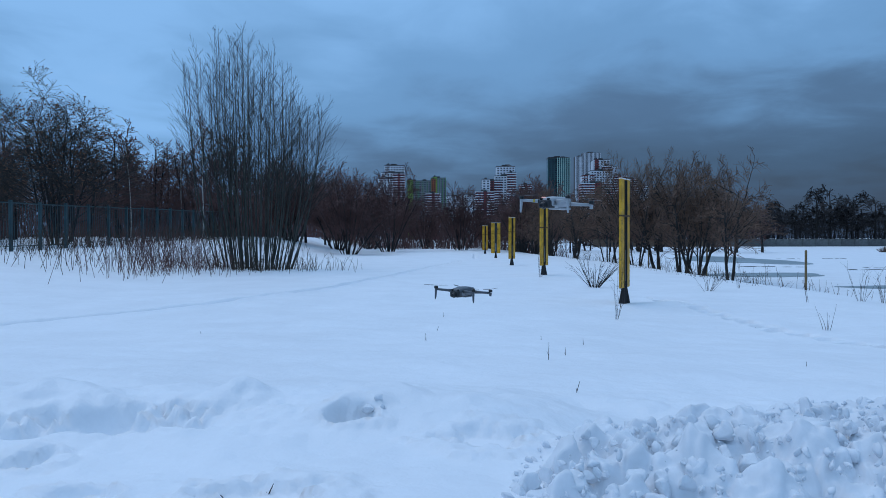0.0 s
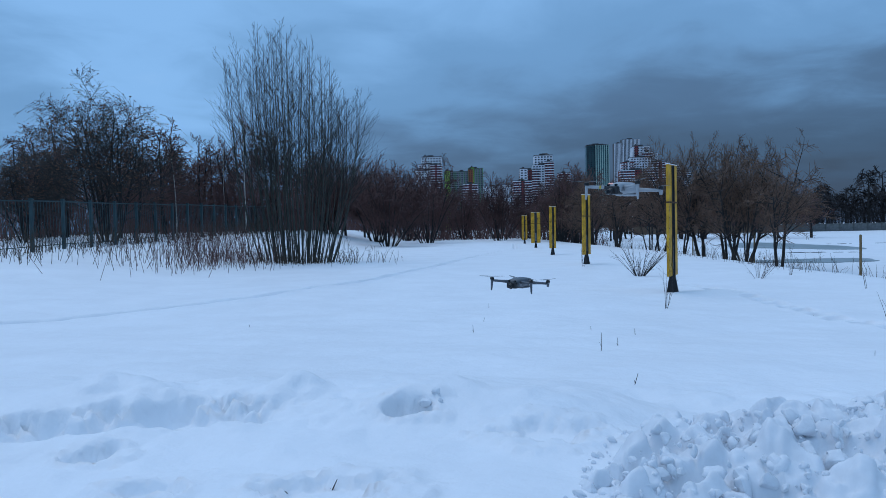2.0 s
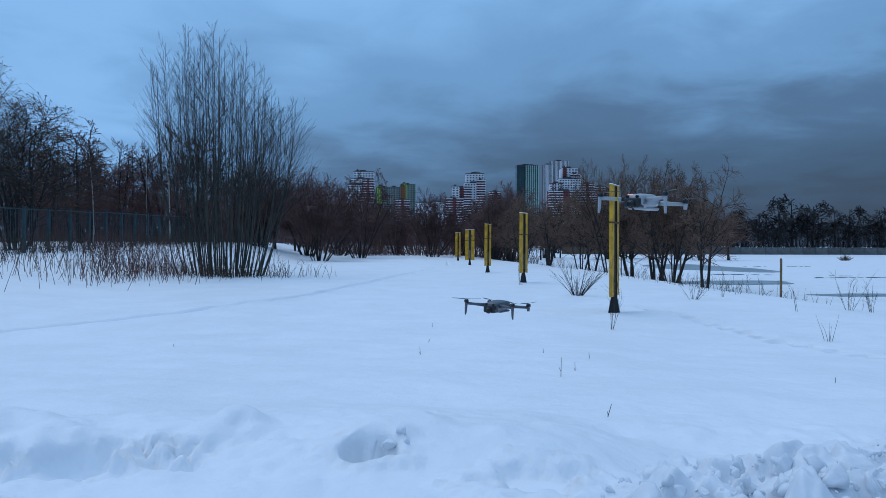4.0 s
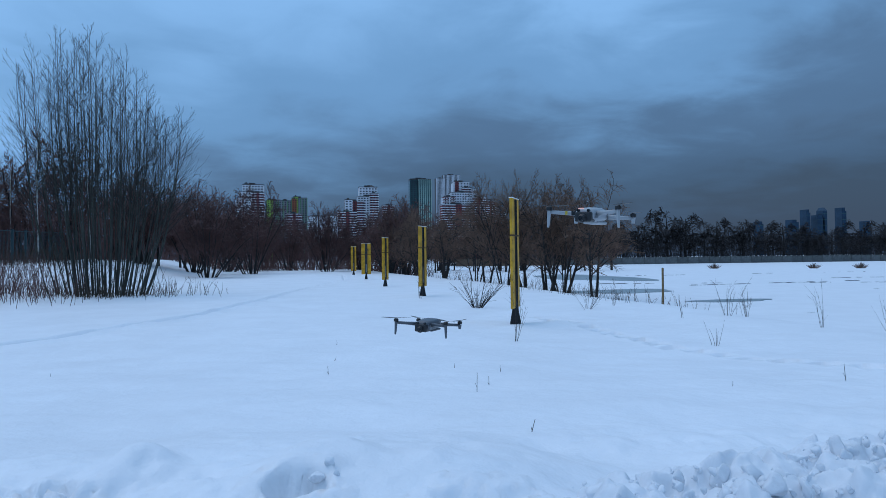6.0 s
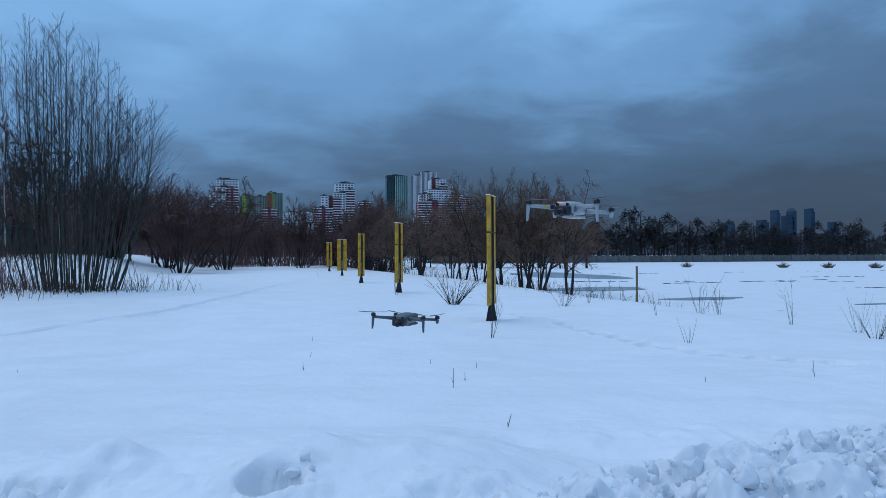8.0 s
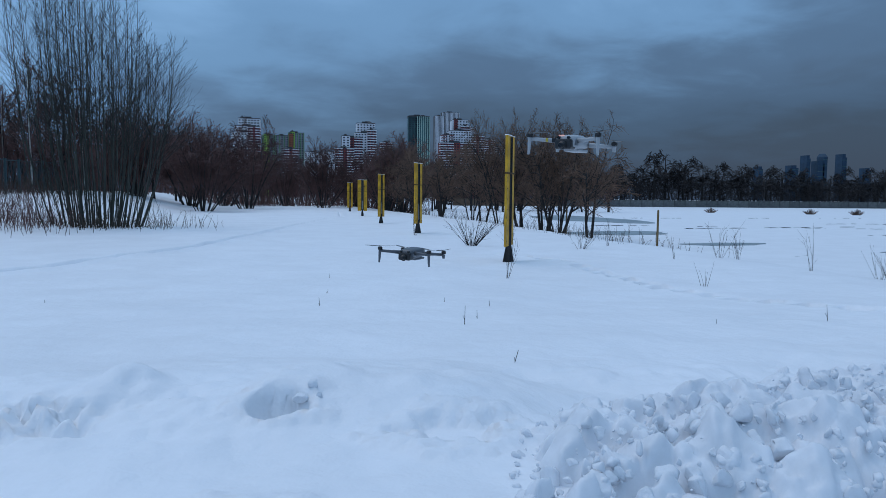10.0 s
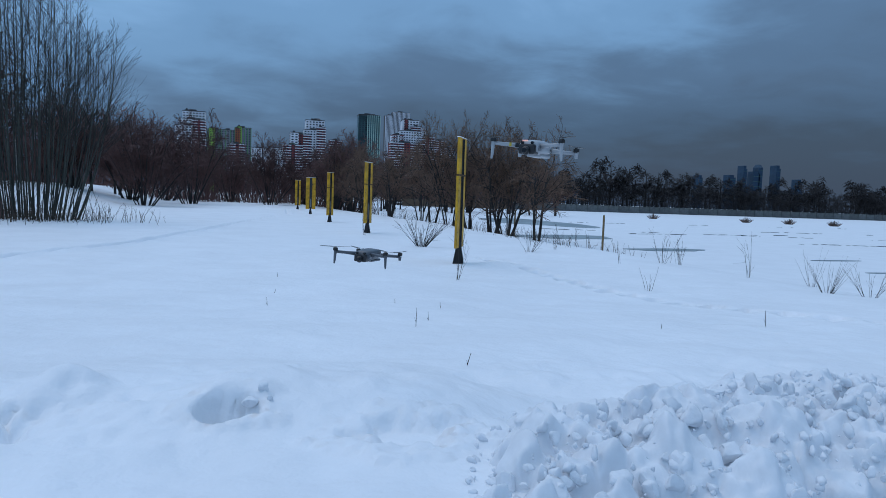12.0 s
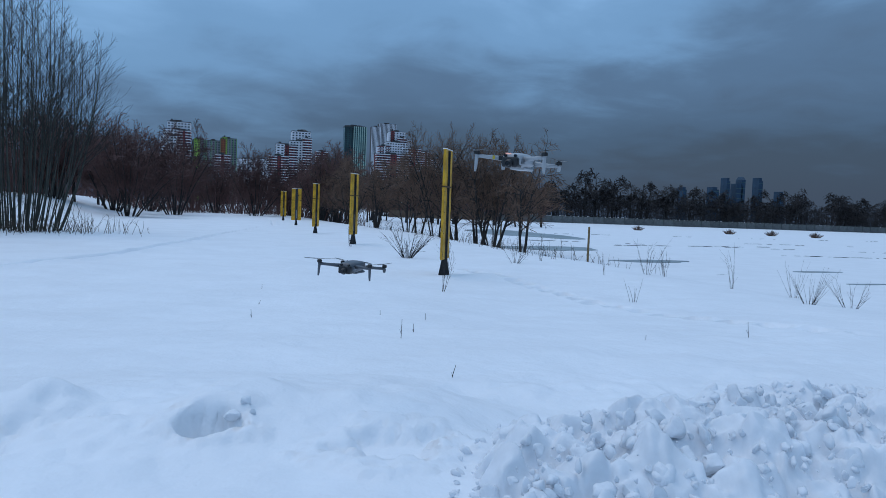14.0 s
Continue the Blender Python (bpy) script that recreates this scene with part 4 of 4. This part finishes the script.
def twig(x, y, tall, lean, turn):
    g = Geo()
    r = random.Random(int(x * 100 + y * 10))
    p = Vector((0, 0, -0.05))
    d = Vector((math.sin(radians(lean)), 0, math.cos(radians(lean))))
    pts = [p, p + d * tall * 0.5 + wander(r, 0.006), p + d * (tall + 0.05) + wander(r, 0.01)]
    g.tube(pts, [0.004, 0.0035, 0.002], 5)
    q = pts[1]
    g.tube([q, q + (d + Vector((-0.5, 0.1, 0))).normalized() * tall * 0.3], [0.003, 0.0015], 4)
    ob = tagged(new("twig", g.mesh("twig", BARK_DARK)), "short dark twig sticking out of the snow", "twig", "twigs in the snow")
    ob.matrix_basis = pose(*at(x, y), 0, 0, turn)


for x, y, h, lean, turn in ((1.29, 8.9, 0.19, 4, 30), (1.62, 9.6, 0.10, 0, 0), (2.05, 10.6, 0.09, 2, 60), (1.24, 6.95, 0.12, 22, 10), (-0.25, 11.2, 0.11, 3, 0), (-0.1, 12.8, 0.08, 10, 0), (1.5, 11.0, 0.08, 0, 0),
                            (6.05, 13.9, 0.14, 4, 0), (-1.0, 4.25, 0.05, -40, 0), (-0.85, 4.35, 0.07, 8, 0), (4.2, 8.6, 0.05, 0, 0), (0.0, 14.5, 0.08, 5, 0), (5.7, 8.6, 0.2, -8, 0), (-4.2, 12.5, 0.05, 0, 0)):
    twig(x, y, h, lean, turn)

# wooden stakes along the bank
for x, y, h, t in ((18.2, 34.8, 2.2, 0.0), (18.5, 48.5, 2.2, 1.0), (18.6, 62.5, 2.0, 0.0)):
    g = Geo()
    g.box((-0.04, -0.04, -0.3), (0.04, 0.04, h - 0.04))
    g.box((-0.04, -0.04, h - 0.04), (0.04, 0.04, h), taper=0.5)
    ob = tagged(new("wooden_stake", g.mesh("wooden_stake", STAKE)), "weathered square wooden stake on the pond bank", "stake", "stakes along the pond")
    ob.matrix_basis = pose(*at(x, y), 0, t, 20)


# ---- the frozen pond ----
def ice_patch(x, y, rx, ry, seed, name="ice_patch"):
    g = Geo()
    n = 40
    r = random.Random(seed)
    ph = [r.uniform(0, 6) for _ in range(4)]
    ring = []
    for k in range(n):
        a = 2 * math.pi * k / n
        q = 1 + 0.16 * math.sin(2 * a + ph[0]) + 0.10 * math.sin(3 * a + ph[1]) + 0.07 * math.sin(5 * a + ph[2])
        ring.append(Vector((x + rx * q * math.cos(a), y + ry * q * math.sin(a), 0)))
    z = max(float(height(p.x, p.y)) for p in ring + [Vector((x, y, 0))]) + 0.012
    g.add([Vector((p.x, p.y, z)) for p in ring] + [Vector((p.x, p.y, z - 0.25)) for p in ring],
          [tuple(range(n))] + [(k, n + k, n + (k + 1) % n, (k + 1) % n) for k in range(n)])
    tagged(new(name, g.mesh(name, ICE)), "grey wet ice patch bare of snow on the pond", "ice", kind="structure")


for k, (x, y, rx, ry) in enumerate(((38.5, 92, 7, 14), (25.5, 54.5, 4.5, 3.2), (26.5, 41, 3.2, 1.0), (33.5, 34, 1.6, 0.3), (30, 27.5, 1.3, 0.25))):
    ice_patch(x, y, rx, ry, k)
# broken crack lines: flat dark flecks, the cracks' shadow painted in as colour
g = Geo()
for k in range(360):
    line = rg.choice(((30, 70, 70, 58), (45, 50, 95, 42), (40, 95, 120, 100), (35, 62, 60, 66), (60, 75, 120, 68)))
    u = rg.random()
    if math.sin(u * 31 + line[0]) + math.sin(u * 13 + line[1]) < -0.2:
        continue
    x, y = line[0] + (line[2] - line[0]) * u, line[1] + (line[3] - line[1]) * u + rg.gauss(0, 0.12)
    s = rg.uniform(0.03, 0.11)
    g.ball((x, y, float(height(x, y)) + 0.02), s, (rg.uniform(3, 8), 0.6, 0.35), 4, 6)
tagged(new("ice_cracks", g.mesh("ice_cracks", CRACK_SHADE)), "low dark flecks for broken shadowed cracks across the pond ice", "ice", kind="stuff")
for k, (x, y) in enumerate(((90, 139), (105, 126), (112, 121), (119, 116))):
    r = random.Random(k)
    g = Geo()
    for _ in range(190):
        a, t = r.uniform(0, 6.3), r.random() * 1.5
        d = Vector((math.cos(a) * t, math.sin(a) * t, 1)).normalized()
        p = Vector((math.cos(a) * 0.4 * t, math.sin(a) * 0.4 * t, -0.1))
        g.tube([p, p + d * r.uniform(0.8, 1.4)], [0.03, 0.012], 3, False)
    ob = tagged(new("dry_tuft", g.mesh("dry_tuft", TUFT)), "round tuft of dry reeds standing on the ice", "tuft", "tufts on the ice")
    ob.matrix_basis = pose(*at(x, y))

# far bank fence of panels
far_fence = thing("concrete_fence", pose(0, 0, 0), "long low fence of grey panels on the far bank", "fence")
gp = Geo()
gp.box((-1.95, -0.08, -0.3), (1.95, 0.08, 2.3))
gp.box((-1.95, -0.12, 2.05), (1.95, 0.12, 2.3))
panel_grey = gp.mesh("panel", CONCRETE)
panel_tan = gp.mesh("panel", BOARD)
gp = Geo()
gp.box((-0.12, -0.15, -0.3), (0.12, 0.15, 2.5))
post_far = gp.mesh("post", CONCRETE)
for k in range(62):
    x = 48 + 4.1 * k
    z = float(height(x, 211.5))
    part("panel", panel_tan if k < 9 else panel_grey, CONCRETE, far_fence).matrix_basis = pose(x, 211.5, z)
    part("post", post_far, CONCRETE, far_fence).matrix_basis = pose(x + 2.05, 211.4, z)


# ---- distant towers ----
def block(ob, name, x0, x1, y0, depth, z0, z1, wall, band, storey=3.3, piers=0, windows=True, band_depth=0.5):
    """A part of a tower: wall body, slab bands and window strips, floor by floor."""
    g = Geo()
    g.box((x0, y0, z0), (x1, y0 + depth, z1))
    body = part(name, g, wall, ob)
    n = max(1, int((z1 - z0) / storey))
    if band and not piers:
        for k in range(min(n, 16)):
            gb = Geo()
            z = z1 - k * storey
            gb.box((x0 - band_depth, y0 - band_depth, z - 0.9), (x1 + band_depth if x1 - x0 <= 14 else x0 + (x1 - x0) * 0.42, y0 + depth * 0.5, z + 0.1))
            part("balcony", gb, band, body)
            if band_depth and x1 - x0 > 14:
                gb = Geo()
                gb.box((x0 + (x1 - x0) * 0.62, y0 - band_depth, z - 0.9), (x1 + band_depth, y0 + depth * 0.5, z + 0.1))
                part("balcony", gb, band, body)
    if windows:
        w = (x1 - x0)
        cols = max(2, int(w / 3.6))
        gw = Geo()
        for k in range(min(n, 16)):
            z = z1 - k * storey - 2.75
            for c in range(cols):
                u = x0 + w * (c + 0.5) / cols
                gw.box((u - w / cols * 0.27, y0 - 0.25, z), (u + w / cols * 0.27, y0 + 0.2, z + 1.5))
        tagged(part("window_grid", gw, GLASS, body), kind="stuff")
    if piers:
        for c in range(piers + 1):
            gq = Geo()
            u = x0 + (x1 - x0) * c / piers
            gq.box((u - 0.55, y0 - 0.7, z0), (u + 0.55, y0 + 0.2, z1 + 0.6))
            part("pier", gq, band or WALL_WHITE, body)
    gr = Geo()
    gr.box((x0 - 0.2, y0 - 0.2, z1), (x1 + 0.2, y0 + depth, z1 + 0.9))
    gr.box((x0 + (x1 - x0) * 0.3, y0 + 2, z1 + 0.9), (x0 + (x1 - x0) * 0.6, y0 + depth * 0.6, z1 + 2.8))
    part("roof", gr, ROOF, body)
    return body


def px(a, d):
    return 0.08 + ((a - 784) / 1184.5 - 0.006) * d


def pz(b, d):
    return 1.66 + ((441 - b) / 1184.5 - 0.0155) * d


def tower(label, blocks, d, name="apartment_tower"):
    """blocks: left, right, top in view units, setback in metres, wall, band, piers."""
    ob = thing(name, pose(0, 0, 0), label, "building", "distant towers")
    for x0, x1, top, back, wall, band, piers in blocks:
        block(ob, "block", px(x0, d), px(x1, d), d + back, 18, 0, pz(top, d), wall, band, piers=piers, windows=wall is not ROOF)
    return ob


W, R = WALL_WHITE, WALL_RED
tower("white and red stepped apartment tower above the trees", [(681, 716, 294, 0, W, None, 0), (676, 716, 307, -3, W, W, 0), (671, 716, 318, -6, W, W, 0), (697, 717, 309, -9, R, W, 0), (684, 690, 292, 4, W, None, 0)], 900)
tower("green and orange slab block with lime roof panels", [(719, 746, 319, 20, WALL_GREY, WALL_GREEN, 3), (741, 763, 320, 10, WALL_GREY, WALL_GREEN, 3), (763, 789, 316, 0, WALL_GREY, WALL_GREEN, 5), (721, 730, 317, 19, LIME, None, 0), (766, 774, 314, -1, LIME, None, 0), (764, 771, 318, -3, WALL_ORANGE, WALL_ORANGE, 0)], 1000, "apartment_block")
tower("low red and white apartment block", [(754, 779, 343, 0, R, W, 0)], 880, "apartment_block")
tower("long pale slab block on the skyline", [(790, 822, 348, 0, W, None, 6), (822, 846, 346, 6, W, None, 5)], 1150, "apartment_block")
tower_b = tower("white and red stepped tower with a dark peaked roof", [(879, 911, 296, 0, W, None, 0), (876, 911, 313, -3, W, W, 0), (897, 912, 308, -6, R, W, 0), (853, 887, 322, -9, R, W, 0), (853, 866, 320, -12, W, None, 0), (841, 873, 341, -14, R, W, 0)], 900)
g = Geo()
g.box((px(888, 900), 902, pz(296, 900)), (px(909, 900), 916, pz(291, 900)), taper=0.35)
part("peaked_roof", g, ROOF, tower_b, "dark peaked roof")
tower("low reddish apartment block among trees", [(921, 941, 328, 0, R, W, 0)], 950, "apartment_block")
tower("teal glass tower with a pale grid", [(971, 987, 281, 6, DARK_TEAL, DARK_TEAL, 3), (986, 1008, 281, 0, TEAL, PALE_GREEN, 6), (972, 1007, 279, 10, ROOF, None, 0)], 1050, "glass_tower")
tower("white tower with close vertical stripes", [(1018, 1033, 279, 0, ROOF, None, 7), (1032, 1062, 272, 4, ROOF, None, 13)], 1200, "striped_tower")
tower("large stepped red and white apartment tower", [(1050, 1078, 285, 0, W, W, 0), (1052, 1058, 284, -2, R, None, 0), (1064, 1081, 296, -4, R, W, 0), (1043, 1081, 305, -8, W, W, 0), (1029, 1048, 313, -10, W, R, 0), (1024, 1082, 327, -14, R, W, 0), (1079, 1094, 296, 10, W, None, 4), (1083, 1110, 312, 4, R, W, 0)], 900)
tower("dark red apartment blocks behind the trees", [(1108, 1128, 318, 0, R, W, 0), (1126, 1150, 330, 10, WALL_GREY, W, 0)], 1000, "apartment_block")

for sx, w, sz, shape in ((0.841, 19, 0.075, 0), (0.874, 20, 0.0785, 1), (0.912, 23, 0.0785, 0), (0.866, 34, 0.066, 0), (0.815, 34, 0.058, 0), (0.962, 24, 0.056, 0), (0.75, 18, 0.055, 0)):
    y = 2500
    x = -0.5 + sx * (y - 1.8)
    ob = thing("glass_skyscraper", pose(x, y, 0), "far blue glass skyscraper on the skyline", "building", "far skyscrapers")
    g = Geo()
    h = 1.66 + sz * y * 1.03
    g.box((-w / 2, 0, 0), (w / 2, 40, h * 0.93))
    if shape:
        g.box((-w / 2, 0, h * 0.93), (w / 2, 40, h), taper=0.55)
    else:
        g.box((-w / 2, 0, h * 0.93), (w * 0.2, 40, h))
    body = part("shaft", g, BLUE_GLASS, ob)
    for k in range(5):
        g = Geo()
        g.box((-w / 2 - 0.5, -0.6, h * (0.35 + 0.13 * k)), (w / 2 + 0.5, 0, h * (0.35 + 0.13 * k) + 2))
        part("floor_band", g, DARK_TEAL, body)


# ---- the two hovering drones ----
def drone(eye, ray, dist, turn, size, shell, label, pale):
    """A folding quadcopter; x to its right, -y its nose. size scales a body 0.2 m long."""
    p = Vector(eye) + Vector(ray) * dist
    ob = thing("drone", Matrix.LocRotScale(p, Euler((0, radians(2), radians(turn))), (size, size, size)), label, "drone", "hovering drones")
    g = Geo()
    prof = [(-0.105, 0.030, 0.018, 0.0), (-0.09, 0.042, 0.027, 0.0), (-0.04, 0.047, 0.032, 0.002), (0.03, 0.045, 0.031, 0.004), (0.08, 0.036, 0.024, 0.004), (0.1, 0.022, 0.014, 0.004)]
    n = 16
    vs, fs = [], []
    for y, w, h, z in prof:
        for k in range(n):
            a = 2 * math.pi * k / n
            c, s = math.cos(a), math.sin(a)
            vs.append(Vector((w * math.copysign(abs(c) ** 0.55, c), y, z + h * math.copysign(abs(s) ** 0.6, s))))
    for i in range(len(prof) - 1):
        for k in range(n):
            fs.append((i * n + k, i * n + (k + 1) % n, (i + 1) * n + (k + 1) % n, (i + 1) * n + k))
    fs += [tuple(range(n))[::-1], tuple((len(prof) - 1) * n + k for k in range(n))]
    g.add(vs, fs)
    body = part("body", g, shell, ob, "", True)
    g = Geo()
    g.box((-0.037, -0.117, -0.032), (0.037, -0.06, 0.012))
    part("gimbal_bay", g, DARK_PLASTIC, body, "dark camera bay", bevel=0.008)
    gim = Geo()
    gim.ball((0, -0.118, -0.017), 0.019, (1, 0.9, 1), 8, 12)
    gim.tube([Vector((0, -0.13, -0.017)), Vector((0, -0.14, -0.017))], [0.013, 0.012], 14)
    gimbal = part("camera_head", gim, DARK_PLASTIC, body, "black camera head", True)
    g = Geo()
    g.tube([Vector((0, -0.14, -0.017)), Vector((0, -0.1415, -0.017))], [0.009, 0.009], 14)
    part("lens", g, LENS, gimbal)
    for s in (-1, 1):
        g = Geo()
        g.tube([Vector((s * 0.022, -0.1, 0.017)), Vector((s * 0.023, -0.113, 0.017))], [0.007, 0.006], 10)
        part("sensor_eye", g, LENS, body)
    g = Geo()
    g.box((-0.024, -0.106, 0.025), (0.0, -0.1, 0.028))
    if pale:
        part("led_strip", g, LED, body, "small lit red lamp")
    g = Geo()
    g.box((-0.035, -0.03, -0.037), (0.035, 0.085, -0.024))
    part("battery", g, shell, body, bevel=0.006)
    g = Geo()
    g.box((0.040, -0.085, -0.014), (0.0475, -0.06, 0.006))
    part("badge", g, GREYMETAL, body, "small pale sticker")
    for sx in (-1, 1):
        for front in (True, False):
            hub = Vector((sx * (0.155 if front else 0.135), -0.115 if front else 0.13, 0.012 if front else -0.008))
            root = Vector((sx * 0.042, -0.06 if front else 0.07, 0.006 if front else -0.004))
            g = Geo()
            mid = root.lerp(hub, 0.5)
            g.tube([root, mid, hub], [0.012, 0.0085, 0.008], 8)
            arm = part("arm", g, shell, ob, "", True)
            if pale and front and sx < 0:
                g = Geo()
                g.box((-0.004, -0.011, -0.008), (0.006, 0.011, 0.008), Matrix.Translation(root.lerp(hub, 0.42)) @ Matrix.Rotation(0.4, 4, "Z"))
                part("yellow_label", g, LABEL_YELLOW, arm, "yellow sticker")
                g = Geo()
                g.box((-0.012, -0.0125, -0.0095), (0.03, 0.0125, 0.0095), Matrix.Translation(root.lerp(hub, 0.15)) @ Matrix.Rotation(0.45, 4, "Z"))
                part("dark_label", g, DARK_PLASTIC, arm)
            if front:
                g = Geo()
                g.tube([hub + Vector((0, 0, 0.005)), hub + Vector((sx * 0.002, 0, -0.05)), hub + Vector((sx * 0.004, 0, -0.068))], [0.009, 0.0065, 0.0045], 8)
                part("landing_leg", g, shell, arm)
            else:
                g = Geo()
                g.tube([hub + Vector((0, 0, 0.002)), hub + Vector((0, 0, -0.022))], [0.011, 0.008], 8)
                part("landing_foot", g, shell, arm)
            g = Geo()
            g.tube([hub + Vector((0, 0, 0.006)), hub + Vector((0, 0, 0.02)), hub + Vector((0, 0, 0.024))], [0.0135, 0.0135, 0.008], 12)
            motor = part("motor", g, DARK_PLASTIC, arm, "black motor")
            a0 = 0.5 + sx + (1.1 if front else 0)
            for b in (0, math.pi):
                g = Geo()
                bm_ = Matrix.Translation(hub + Vector((0, 0, 0.027))) @ Matrix.Rotation(a0 + b, 4, "Z")
                g.add([bm_ @ Vector(v) for v in ((0, -0.004, 0), (0.03, -0.009, 0.001), (0.085, -0.005, 0.003), (0.085, 0.002, 0.002), (0.03, 0.006, -0.001), (0, 0.004, 0),
                                                 (0, -0.004, 0.0015), (0.03, -0.009, 0.0025), (0.085, -0.005, 0.004), (0.085, 0.002, 0.003), (0.03, 0.006, 0.0005), (0, 0.004, 0.0015))],
                      [(0, 5, 4, 1), (1, 4, 3, 2), (6, 7, 10, 11), (7, 8, 9, 10), (0, 1, 7, 6), (1, 2, 8, 7), (2, 3, 9, 8), (3, 4, 10, 9), (4, 5, 11, 10), (5, 0, 6, 11)])
                part("propeller_blade", g, DARK_PLASTIC, arm)
    return ob


drone((-0.47, 1.80, 1.63), (0.3985, 0.914, 0.077), 2.8, -46, 0.94, SHELL_PALE, "small pale grey folding drone hovering above the snow", True)
drone((-0.47, 1.80, 1.63), (0.168, 0.982, -0.087), 4.0, -36, 1.04, SHELL_GREY, "dark grey folding drone hovering low over the field", False)
